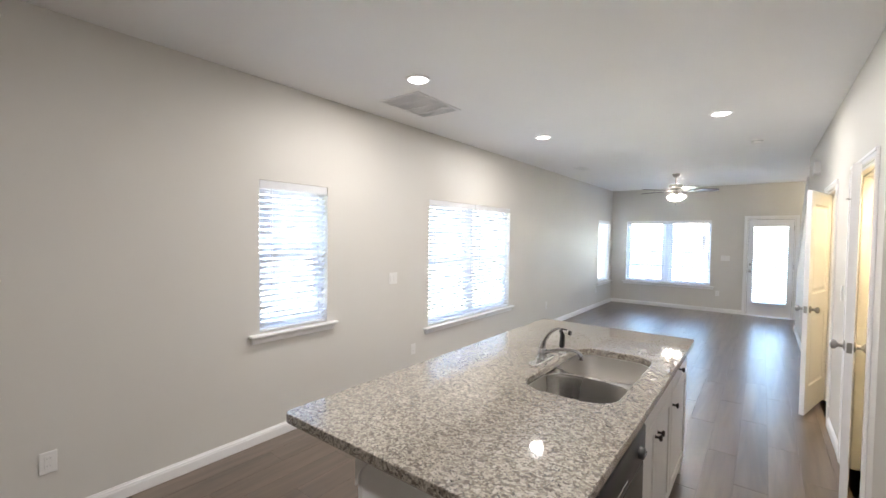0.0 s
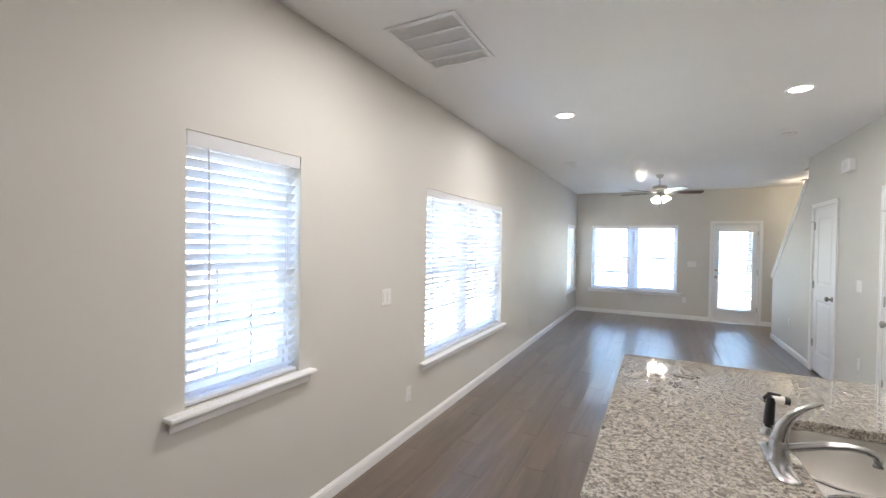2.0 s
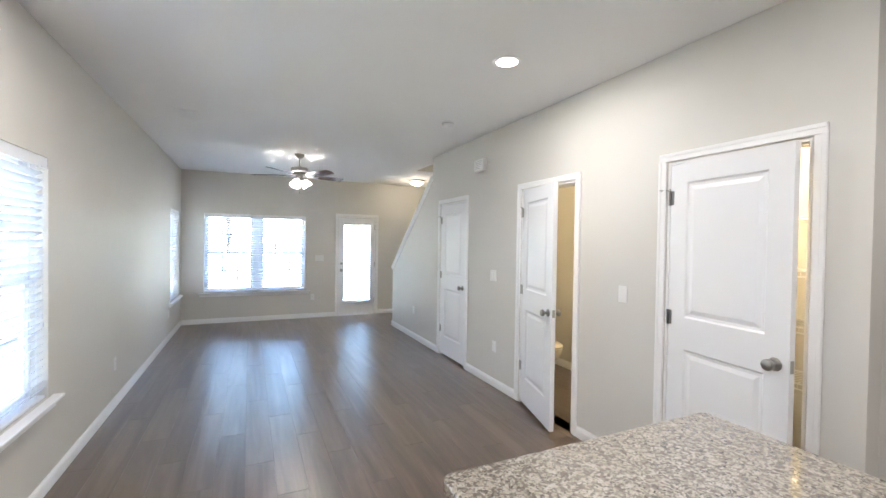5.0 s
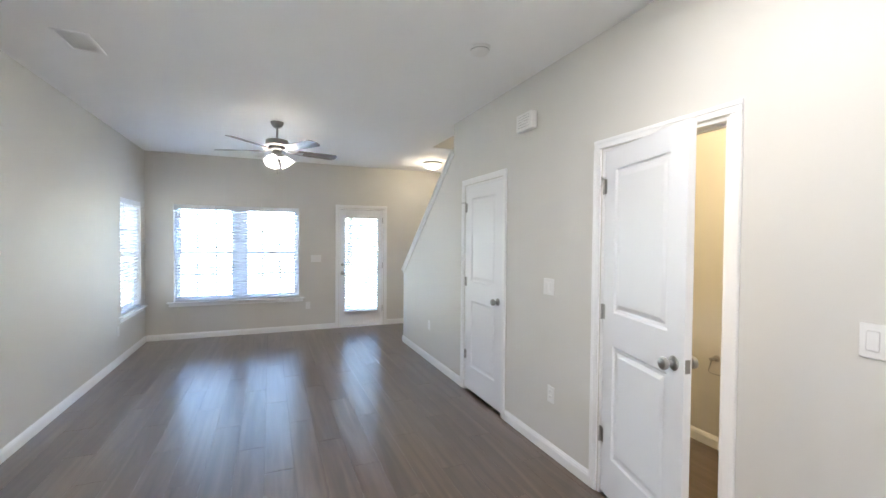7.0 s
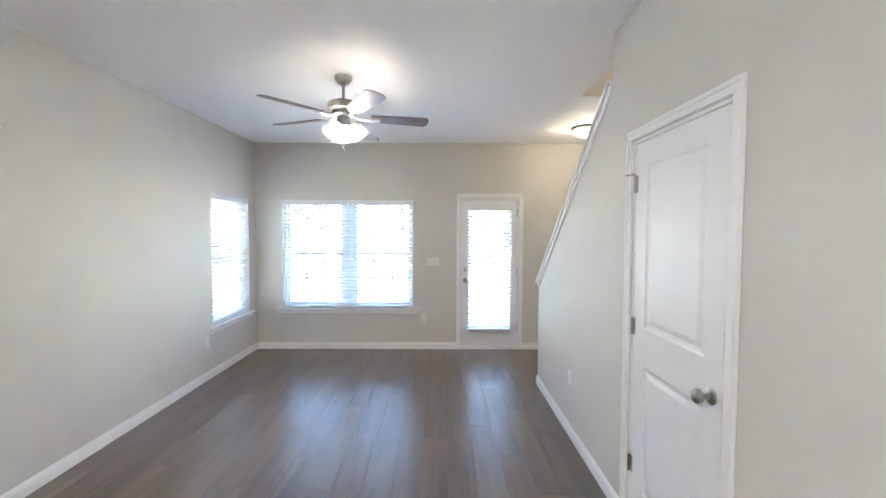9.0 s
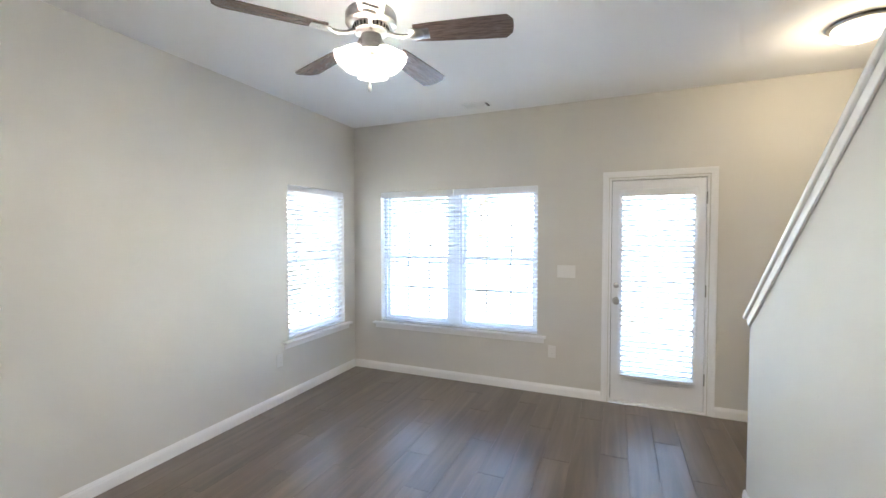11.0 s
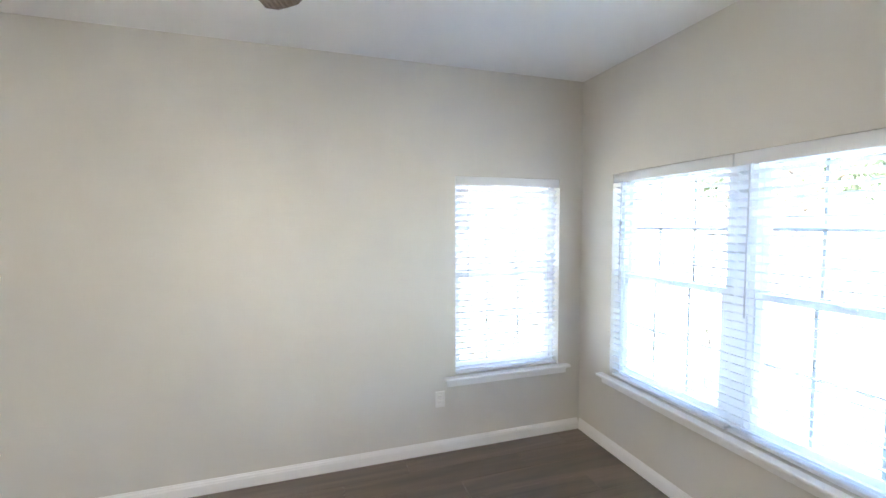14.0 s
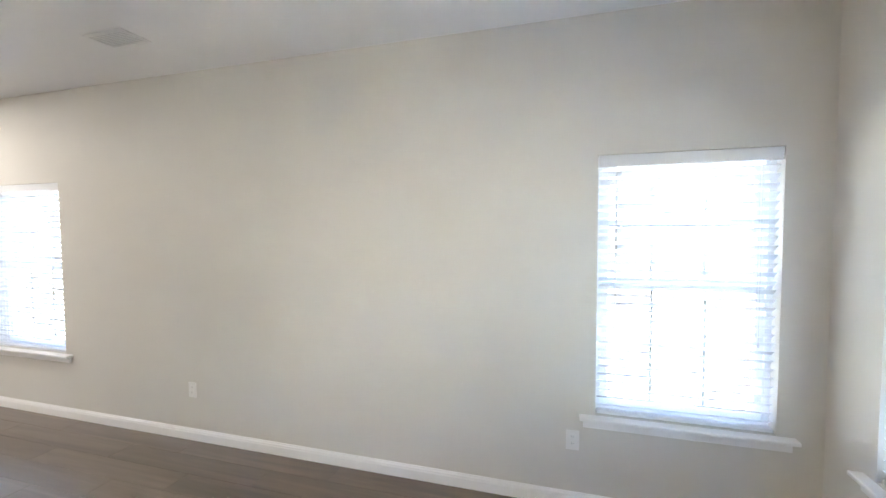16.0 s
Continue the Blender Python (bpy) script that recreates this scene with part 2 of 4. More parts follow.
def tube(bm, pts, radii, steps=12):
    """A round bar along pts."""
    rings = []
    for i, p in enumerate(pts):
        p = Vector(p)
        d = (Vector(pts[min(i + 1, len(pts) - 1)]) - Vector(pts[max(i - 1, 0)])).normalized()
        q = d.to_track_quat("Z", "Y")
        r = radii[i] if isinstance(radii, (list, tuple)) else radii
        rings.append([bm.verts.new(p + q @ Vector((r * math.cos(2 * math.pi * k / steps), r * math.sin(2 * math.pi * k / steps), 0))) for k in range(steps)])
    for a, b in zip(rings, rings[1:]):
        for k in range(steps):
            bm.faces.new((a[k], a[(k + 1) % steps], b[(k + 1) % steps], b[k]))
    bm.faces.new(rings[0])
    bm.faces.new(rings[-1])


def rect(a0, a1, b0, b1):
    return [(a0, b0), (a1, b0), (a1, b1), (a0, b1)]


def round_rect(a0, a1, b0, b1, r, n=6):
    out = []
    for cx, cy, s in ((a1 - r, b1 - r, 0), (a0 + r, b1 - r, 90), (a0 + r, b0 + r, 180), (a1 - r, b0 + r, 270)):
        for k in range(n + 1):
            a = radians(s + 90 * k / n)
            out.append((cx + r * math.cos(a), cy + r * math.sin(a)))
    return out


def slab(name, axis, lo, hi, outer, holes, mat, parent=None, bevel=0.0):
    """A plate between lo and hi along axis, cut to the outline outer, with holes through it."""
    bm = bmesh.new()

    def at(p, w):
        return {"x": (w, p[0], p[1]), "y": (p[0], w, p[1]), "z": (p[0], p[1], w)}[axis]

    edges = []
    for loop in (outer, *holes):
        vs = [bm.verts.new(at(p, lo)) for p in loop]
        edges += [bm.edges.new((vs[k], vs[(k + 1) % len(vs)])) for k in range(len(vs))]
    bmesh.ops.triangle_fill(bm, use_beauty=True, use_dissolve=False, edges=edges)
    faces = list(bm.faces)
    top = bmesh.ops.extrude_face_region(bm, geom=faces)["geom"]
    d = Vector(at((0, 0), hi - lo))
    bmesh.ops.translate(bm, vec=d, verts=[g for g in top if isinstance(g, bmesh.types.BMVert)])
    if bevel:
        es = [e for e in bm.edges if len(e.link_faces) == 2 and e.calc_face_angle(0) > 1.0]
        bmesh.ops.bevel(bm, geom=es, offset=bevel, segments=2, affect="EDGES", profile=0.5)
    return put(name, bm, mat, parent)


def empty(name, at, turn=0.0):
    ob = new(name)
    ob.matrix_basis = pose(*at, 0, 0, turn)
    ob.empty_display_size = 0.1
    return ob


def structure(ob, label, category):
    return tagged(ob, label, category, kind="structure")


def profile_run(bm, prof, a, b):
    """Sweeps a profile of (out, up) from a to b on a wall; out is to the left of a-b."""
    a, b = Vector(a), Vector(b)
    d = (b - a).normalized()
    side = Vector((-d.y, d.x, 0))
    rows = [[bm.verts.new(p + side * o + Vector((0, 0, u))) for o, u in prof] for p in (a, b)]
    n = len(prof)
    for k in range(n):
        bm.faces.new((rows[0][k], rows[0][(k + 1) % n], rows[1][(k + 1) % n], rows[1][k]))
    bm.faces.new(rows[0])
    bm.faces.new(rows[1])


# ---- walls, ceiling ----
W1, W2, W3 = (2.24, 2.855, 0.835, 1.995), (4.235, 6.125, 0.555, 2.0), (10.35, 11.205, 0.55, 1.992)
FW = (-2.66, -0.92, 0.555, 1.998)
BD = (-0.283, 0.488, 0.0, 2.026)
D1, D2, D3 = (7.307, 8.046, 0.0, 2.05), (5.444, 6.181, 0.0, 2.05), (3.897, 4.636, 0.0, 2.05)
XK, YK = 1.43, 3.685
UP = 5.2
structure(slab("wall_west", "x", XL - 0.16, XL, rect(YS - 0.16, YF + 0.16, -0.3, ZC + 0.25), [rect(*w) for w in (W1, W2, W3)], PAINT), "warm greige painted wall with three windows", "wall")
structure(slab("wall_north", "y", YF, YF + 0.16, rect(XL, 2.0, -0.3, UP), [rect(*FW), rect(BD[0], BD[1], -0.02, BD[3])], PAINT), "warm greige painted wall with wide window and glazed door", "wall")
SE, ST = 10.13, 8.35
slope = [(YK, -0.1), (SE, -0.1), (SE, 1.065), (ST, 2.465), (ST, ZC + 0.25), (YK, ZC + 0.25)]
structure(slab("wall_east", "x", XR, XR + 0.12, slope, [rect(d[0], d[1], 0.0, d[3]) for d in (D1, D2, D3)], PAINT), "greige painted wall with three doors, sloping down beside the stairs", "wall")
structure(slab("wall_kitchen_end", "y", YK, YK + 0.12, rect(XR + 0.122, XK + 0.12, -0.1, ZC + 0.25), [], PAINT), "greige painted wall closing the kitchen run", "wall")
structure(slab("wall_kitchen", "x", XK, XK + 0.12, rect(YS, YK - 0.002, -0.1, ZC + 0.25), [], PAINT), "greige painted kitchen wall behind white cabinets", "wall")
structure(slab("wall_south", "y", YS - 0.16, YS, rect(XL, XK + 0.12, -0.3, ZC + 0.25), [], PAINT), "greige painted wall closing the kitchen", "wall")
structure(slab("wall_stairs", "x", 1.65, 1.77, rect(YK + 0.122, YF, -0.3, UP), [], PAINT), "cream painted wall beside the stairs", "wall")
structure(slab("wall_bath_north", "y", 7.06, 7.14, rect(XR + 0.122, 1.648, -0.1, ZC), [], PAINT), "cream painted bathroom wall", "wall")
structure(slab("wall_bath_south", "y", 4.78, 4.86, rect(XR + 0.122, 1.648, -0.1, ZC), [], PAINT), "cream painted wall between bathroom and pantry", "wall")
structure(slab("wall_closet_north", "y", 8.14, 8.22, rect(XR + 0.122, 1.648, -0.1, ZC), [], PAINT), "painted wall closing the closet under the stairs", "wall")
structure(slab("wall_pantry", "x", 1.22, 1.28, rect(YK + 0.122, 4.778, -0.1, ZC), [], PAINT), "cream painted back wall of the pantry", "wall")
HOLE = rect(0.655, 1.649, 6.0, 9.50)
structure(slab("ceiling", "z", ZC, ZC + 0.30, rect(XL - 0.16, 1.9, YS - 0.16, YF), [HOLE], CEIL), "white painted flat ceiling with a stairwell opening", "ceiling")
box_walls = bmesh.new()
block(box_walls, 0.54, 0.654, 5.9, 9.50, ZC + 0.301, UP)
block(box_walls, 0.54, 1.649, 9.502, 9.62, ZC + 0.301, UP)
block(box_walls, 0.54, 1.649, 5.88, 5.998, ZC + 0.301, UP)
structure(put("wall_upper_stairwell", box_walls, PAINT), "painted upper stairwell walls", "wall")
structure(box("ceiling_upper", (0.5, 1.9, 5.8, YF + 0.16, UP + 0.002, UP + 0.2), CEIL), "white upper stairwell ceiling", "ceiling")
lining = bmesh.new()
block(lining, 0.656, 1.648, 9.488, 9.4985, ZC + 0.004, ZC + 0.299)
structure(put("trim_stairwell", lining, PAINT), "tan painted face of the stairwell opening", "trim")

# sloping cap on the stair wall
cap = bmesh.new()
ang = math.atan2(1.40, SE - ST)
length = (SE - ST) / math.cos(ang)
turn = Matrix.Translation((XR + 0.06, SE, 1.065)) @ Matrix.Rotation(-ang, 4, "X")
block(cap, -0.085, 0.085, -length + 0.01, 0.035, 0.002, 0.030, bevel=0.006, turn=turn)
block(cap, -0.073, -0.0605, -length + 0.01, 0.020, -0.045, 0.0015, bevel=0.004, turn=turn)
block(cap, 0.0605, 0.073, -length + 0.01, 0.020, -0.045, 0.0015, bevel=0.004, turn=turn)
structure(put("trim_stair_cap", cap, TRIM), "white painted sloping cap on the stair wall", "trim")

BASE = [(0.0, 0.0), (0.014, 0.0), (0.014, 0.058), (0.011, 0.066), (0.011, 0.072), (0.006, 0.080), (0.004, 0.088), (0.0, 0.088)]


def baseboard(a, b):
    bm = bmesh.new()
    profile_run(bm, BASE, (*a, 0.002), (*b, 0.002))
    structure(put("baseboard", bm, TRIM), "white painted moulded baseboard along the wall", "baseboard")


CW = 0.057
baseboard((XL + 0.0005, YF - 0.015), (XL + 0.0005, YS))
baseboard((BD[0] - CW - 0.002, YF - 0.0005), (XL + 0.016, YF - 0.0005))
baseboard((1.648, YF - 0.0005), (BD[1] + CW + 0.002, YF - 0.0005))
for y0, y1 in ((YK, D3[0] - CW), (D3[1] + CW, D2[0] - CW), (D2[1] + CW, D1[0] - CW), (D1[1] + CW, SE + 0.015)):
    baseboard((XR - 0.0005, y0 + 0.002), (XR - 0.0005, y1 - 0.002))
baseboard((XR + 0.134, SE + 0.0005), (XR - 0.014, SE + 0.0005))
baseboard((1.6495, 4.87), (1.6495, 7.04))
baseboard((1.635, 7.0595), (XR + 0.13, 7.0595))


# ---- windows and blinds ----
def sill(wid, out, length):
    """Stool with an apron under it; x along the wall, -y into the room."""
    bm = bmesh.new()
    block(bm, -length / 2, length / 2, -out, 0.075, -0.022, -0.002, bevel=0.006)
    s = put("sill", bm, TRIM, wid)
    bm = bmesh.new()
    block(bm, -length / 2 + 0.02, length / 2 - 0.02, -0.016, -0.001, -0.072, -0.0235, bevel=0.004)
    block(bm, -length / 2 + 0.02, length / 2 - 0.02, -0.022, -0.001, -0.036, -0.0232, bevel=0.004)
    put("apron", bm, TRIM, wid)


def sash(wid, x0, x1, z0, z1, y, grid=True):
    w = 0.036
    slab("sash", "y", y, y + 0.028, rect(x0, x1, z0, z1), [rect(x0 + w, x1 - w, z0 + w, z1 - w)], VINYL, wid, bevel=0.003)
    pane = box("pane", (x0 + w - 0.004, x1 - w + 0.004, y + 0.012, y + 0.016, z0 + w - 0.004, z1 - w + 0.004), GLASS, wid)
    pane.visible_shadow = False
    bm = bmesh.new()
    for k in (1, 2):
        xm = x0 + (x1 - x0) * k / 3
        block(bm, xm - 0.008, xm + 0.008, y + 0.018, y + 0.026, z0 + w, z1 - w)
    zm = (z0 + z1) / 2
    block(bm, x0 + w, x1 - w, y + 0.0185, y + 0.0255, zm - 0.008, zm + 0.008)
    put("muntin", bm, VINYL, wid)


def window(number, at, turn, width, height, units, label):
    wid = empty("window_%d" % number, at, turn)
    structure(wid, label, "window")
    h2 = width / 2
    mull = 0.085 if units == 2 else 0.0
    bounds = [(-h2, h2)] if units == 1 else [(-h2, -mull / 2), (mull / 2, h2)]
    if units == 2:
        bm = bmesh.new()
        block(bm, -mull / 2, mull / 2, 0.078, 0.15, 0.0, height, bevel=0.004)
        put("mullion", bm, VINYL, wid)
    for a, b in bounds:
        slab("frame", "y", 0.082, 0.155, rect(a + 0.0005, b - 0.0005, 0.0005, height - 0.0005), [rect(a + 0.03, b - 0.03, 0.03, height - 0.03)], VINYL, wid, bevel=0.003)
        mid = height * 0.5
        sash(wid, a + 0.031, b - 0.031, 0.031, mid + 0.02, 0.092)
        sash(wid, a + 0.031, b - 0.031, mid - 0.016, height - 0.031, 0.122)
        bm = bmesh.new()
        block(bm, (a + b) / 2 - 0.03, (a + b) / 2 + 0.03, 0.076, 0.091, mid + 0.004, mid + 0.018, bevel=0.003)
        put("latch", bm, VINYL, wid)
    sill(wid, 0.055, width + 0.17)
    return wid


def blind(at, turn, width, height, tilt, wand=True, wand_side=-1, open_part=1.0, cord=True):
    """A blind of flat slats under a headrail, inside a window's reveal."""
    b = empty("window_blind", at, turn)
    tagged(b, "white two inch slat blind lowered inside the window", "blind", "white window blinds")
    h2 = width / 2 - 0.004
    bm = bmesh.new()
    block(bm, -h2, h2, 0.002, 0.016, height - 0.066, height - 0.002, bevel=0.003)
    block(bm, -h2 + 0.004, h2 - 0.004, 0.017, 0.060, height - 0.052, height - 0.003, bevel=0.002)
    put("headrail", bm, VINYL, b)
    bm = bmesh.new()
    block(bm, -h2 + 0.004, h2 - 0.004, 0.012, 0.060, 0.006, 0.024, bevel=0.004)
    put("bottom_rail", bm, VINYL, b)
    pitch, z = 0.0445, 0.052
    tmpl = bmesh.new()
    n = 5
    rows = []
    for s in (-1, 1):
        row = []
        for k in range(n):
            u = k / (n - 1) - 0.5
            row.append([tmpl.verts.new((s * (h2 - 0.006), u * 0.050, 0.004 * (0.25 - u * u) * 4 * 0.6 + e)) for e in (0.0013, -0.0013)])
        rows.append(row)
    for k in range(n - 1):
        a, c = rows[0], rows[1]
        tmpl.faces.new((a[k][0], a[k + 1][0], c[k + 1][0], c[k][0]))
        tmpl.faces.new((a[k][1], a[k + 1][1], c[k + 1][1], c[k][1]))
    for k in (0, n - 1):
        tmpl.faces.new((rows[0][k][0], rows[0][k][1], rows[1][k][1], rows[1][k][0]))
    first = None
    rnd = random.Random(int(width * 1000 + height * 77))
    while z < height - 0.075:
        if first is None:
            first = put("slat", tmpl, SLAT, b, smooth=True)
            s = first
        else:
            s = new("slat", first.data)
            s.parent = b
        s.matrix_basis = pose(rnd.uniform(-0.001, 0.001), 0.036, z, tilt + rnd.uniform(-1.2, 1.2), rnd.uniform(-0.12, 0.12), 0)
        z += pitch
    bm = bmesh.new()
    for sx in (-h2 * 0.72, h2 * 0.72):
        for y in (0.0085, 0.0635):
            block(bm, sx - 0.001, sx + 0.001, y - 0.0006, y + 0.0006, 0.02, height - 0.05)
    tagged(put("ladder_cord", bm, SLAT, b), kind="stuff")
    if wand:
        bm = bmesh.new()
        x = wand_side * (h2 - 0.09)
        tube(bm, [(x, -0.006, height - 0.07), (x, -0.012, height - 0.4), (x, -0.014, height - 0.82)], 0.0042, 8)
        tube(bm, [(x, -0.006, height - 0.07), (x, 0.004, height - 0.055)], 0.002, 6)
        tagged(put("wand", bm, GREYWAND, b), "grey tilt wand")
    if cord:
        bm = bmesh.new()
        x = -wand_side * (h2 - 0.10)
        for dx, drop in ((0, 0.92), (0.012, 0.97)):
            tube(bm, [(x + dx, -0.004, height - 0.06), (x + dx, -0.006, height - drop)], 0.0011, 6)
            lathe(bm, [(0.002, 0.03), (0.0055, 0.018), (0.0065, 0.0), (0.003, -0.002)], 10, Matrix.Translation((x + dx, -0.006, height - drop - 0.028)))
        tagged(put("pull_cord", bm, GREYWAND, b), "pull cords with small tassels")
    return b


GREYWAND = material("clear_grey_plastic", (0.62, 0.62, 0.64), 0.3)
# a turn of 90 faces the west wall's openings, 0 the north wall's
for num, w, units, tilt, label in ((1, W1, 1, -38, "white vinyl single-hung kitchen window with a white sill"),
                                   (2, W2, 2, -36, "white vinyl twin window with a white sill"),
                                   (3, W3, 1, -32, "white vinyl single-hung window with a white sill by the corner")):
    cy, wd, ht = (w[0] + w[1]) / 2, w[1] - w[0], w[3] - w[2]
    window(num, (XL, cy, w[2]), 90, wd, ht, units, label)
    if units == 1:
        blind((XL, cy, w[2]), 90, wd, ht, tilt)
    else:
        for s in (-1, 1):
            blind((XL, cy + s * wd / 4, w[2]), 90, wd / 2, ht, tilt)
cx, wd, ht = (FW[0] + FW[1]) / 2, FW[1] - FW[0], FW[3] - FW[2]
window(4, (cx, YF, FW[2]), 0, wd, ht, 2, "wide white vinyl twin window with a white sill")
for s in (-1, 1):
    blind((cx + s * wd / 4, YF, FW[2]), 0, wd / 2, ht, -16)


# ---- doors ----
def casing(parent, y0, y1, z1, side=1):
    """Door casing round an opening in the plane x = 0, y along the wall, -x into the room."""
    for a, b, name in ((y0 - CW, y0 - 0.006, "casing_leg"), (y1 + 0.006, y1 + CW, "casing_leg")):
        bm = bmesh.new()
        block(bm, -0.014, -0.0005, a, b, 0.002, z1 + 0.006, bevel=0.003)
        inner = (b - 0.022, b) if a < y0 else (a, a + 0.022)
        outer = (a, a + 0.02) if a < y0 else (b - 0.02, b)
        block(bm, -0.0185, -0.013, outer[0] + 0.002, outer[1], 0.002, z1 + 0.006, bevel=0.002)
        put(name, bm, TRIM, parent)
    bm = bmesh.new()
    block(bm, -0.014, -0.0005, y0 - CW, y1 + CW, z1 + 0.0065, z1 + CW, bevel=0.003)
    block(bm, -0.0185, -0.013, y0 - CW + 0.002, y1 + CW - 0.002, z1 + CW - 0.022, z1 + CW - 0.002, bevel=0.002)
    put("casing_head", bm, TRIM, parent)


def jamb(parent, y0, y1, z1, depth):
    bm = bmesh.new()
    block(bm, 0.0, depth, y0 + 0.0005, y0 + 0.016, 0.002, z1 - 0.0005, bevel=0.001)
    block(bm, 0.0, depth, y1 - 0.016, y1 - 0.0005, 0.002, z1 - 0.0005, bevel=0.001)
    block(bm, 0.0, depth, y0 + 0.0165, y1 - 0.0165, z1 - 0.016, z1 - 0.0005, bevel=0.001)
    block(bm, 0.042, 0.075, y0 + 0.0165, y0 + 0.027, 0.002, z1 - 0.0165)
    block(bm, 0.042, 0.075, y1 - 0.027, y1 - 0.0165, 0.002, z1 - 0.0165)
    block(bm, 0.042, 0.075, y0 + 0.0275, y1 - 0.0275, z1 - 0.027, z1 - 0.0165)
    put("jamb", bm, TRIM, parent)


def panel_leaf(width, height, thick, panels):
    """A moulded door leaf with sunk panels on both faces: hinge edge at y = 0, leaf towards -y, x from 0 to thick."""
    bm = bmesh.new()
    steps = ((0.0, 0.0), (0.010, 0.007), (0.026, 0.0085), (0.050, 0.003))
    for x, s in ((0.0, 1), (thick, -1)):
        edges = []
        loops = []
        for loop in [rect(-width, 0, 0, height)] + [rect(*p) for p in panels]:
            vs = [bm.verts.new((x, a, b)) for a, b in loop]
            edges += [bm.edges.new((vs[k], vs[(k + 1) % 4])) for k in range(4)]
            loops.append(vs)
        bmesh.ops.triangle_fill(bm, use_beauty=True, edges=edges)
        for vs, p in zip(loops[1:], panels):
            prev = vs
            for inset, sink in steps[1:]:
                ring = [bm.verts.new((x + s * sink, a, b)) for a, b in rect(p[0] + inset, p[1] - inset, p[2] + inset, p[3] - inset)]
                for k in range(4):
                    bm.faces.new((prev[k], prev[(k + 1) % 4], ring[(k + 1) % 4], ring[k]))
                prev = ring
            bm.faces.new(prev)
        if s == 1:
            front = loops[0]
        else:
            for k in range(4):
                bm.faces.new((front[k], front[(k + 1) % 4], loops[0][(k + 1) % 4], loops[0][k]))
    return bm


def knob(bm, m):
    lathe(bm, [(0.001, 0.0), (0.031, 0.0), (0.033, 0.004), (0.028, 0.009), (0.013, 0.013), (0.011, 0.030), (0.016, 0.036), (0.026, 0.042), (0.029, 0.052), (0.026, 0.062), (0.014, 0.068), (0.001, 0.069)], 24, m)


def interior_door(number, opening, angle, label):
    y0, y1, _, z1 = opening
    root = empty("door_%d" % number, (XR, y1, 0))
    structure(root, label, "door")
    casing(root, y0 - y1, 0, z1)
    jamb(root, y0 - y1, 0, z1, 0.12)
    w, h = y1 - y0 - 0.038, z1 - 0.048
    turn = pose(0.002, -0.019, 0.028, 0, 0, -angle)
    bm = panel_leaf(w, h, 0.035, [(-w + 0.115, -0.115, 0.235, 0.885), (-w + 0.115, -0.115, 1.075, h - 0.115)])
    leaf = put("leaf", bm, DOORP, root)
    leaf.matrix_basis = turn
    bm = bmesh.new()
    for m in (pose(0, -w + 0.062, 0.945, 0, -90, 0), pose(0.035, -w + 0.062, 0.945, 0, 90, 0)):
        knob(bm, m)
    block(bm, 0.006, 0.029, -w - 0.0012, -w + 0.002, 0.915, 0.975)
    tagged(put("knob", bm, NICKEL, leaf, smooth=True), "satin nickel round knob")
    for z in (0.29, 1.02, 1.755):
        bm = bmesh.new()
        tube(bm, [(-0.006, 0.002, z), (-0.006, 0.002, z + 0.09)], 0.0065, 10)
        block(bm, -0.001, 0.0005, -0.026, 0.002, z + 0.002, z + 0.088)
        if z > 1.5:
            tube(bm, [(-0.006, 0.002, z + 0.09), (-0.012, 0.03, z + 0.097), (-0.03, 0.058, z + 0.097)], 0.004, 8)
            tube(bm, [(-0.006, 0.002, z + 0.096), (-0.04, -0.03, z + 0.096)], 0.003, 8)
        put("hinge", bm, NICKEL, leaf)
    bm = bmesh.new()
    block(bm, 0.0395, 0.0415, y0 - y1 + 0.0155, y0 - y1 + 0.018, 0.92, 0.985)
    put("strike_plate", bm, NICKEL, root)
    return root


interior_door(1, D1, 0.0, "closed white two-panel closet door under the stairs")
interior_door(2, D2, 16.0, "half-open white two-panel bathroom door")
interior_door(3, D3, 8.0, "slightly open white two-panel pantry door")

# the glazed back door
root = empty("door_4", (0, YF, 0))
structure(root, "closed white full-light back door with a blind", "door")
for a, b in ((BD[0] - CW, BD[0] - 0.006), (BD[1] + 0.006, BD[1] + CW)):
    bm = bmesh.new()
    block(bm, a, b, -0.014, -0.0005, 0.002, BD[3] + 0.006, bevel=0.003)
    o = (a, a + 0.02) if a < BD[0] - CW + 0.01 else (b - 0.02, b)
    block(bm, o[0], o[1], -0.0185, -0.013, 0.002, BD[3] + 0.006, bevel=0.002)
    put("casing_leg", bm, TRIM, root)
bm = bmesh.new()
block(bm, BD[0] - CW, BD[1] + CW, -0.014, -0.0005, BD[3] + 0.0065, BD[3] + CW, bevel=0.003)
block(bm, BD[0] - CW, BD[1] + CW, -0.0185, -0.013, BD[3] + CW - 0.022, BD[3] + CW - 0.001, bevel=0.002)
put("casing_head", bm, TRIM, root)
bm = bmesh.new()
block(bm, BD[0] + 0.0005, BD[0] + 0.018, 0.0, 0.155, 0.0, BD[3] - 0.001)
block(bm, BD[1] - 0.018, BD[1] - 0.0005, 0.0, 0.155, 0.0, BD[3] - 0.001)
block(bm, BD[0] + 0.0185, BD[1] - 0.0185, 0.0, 0.155, BD[3] - 0.018, BD[3] - 0.001)
put("jamb", bm, TRIM, root)
bm = bmesh.new()
block(bm, BD[0] + 0.0182, BD[0] + 0.040, 0.0565, 0.085, 0.0225, BD[3] - 0.0185)
block(bm, BD[1] - 0.040, BD[1] - 0.0182, 0.0565, 0.085, 0.0225, BD[3] - 0.0185)
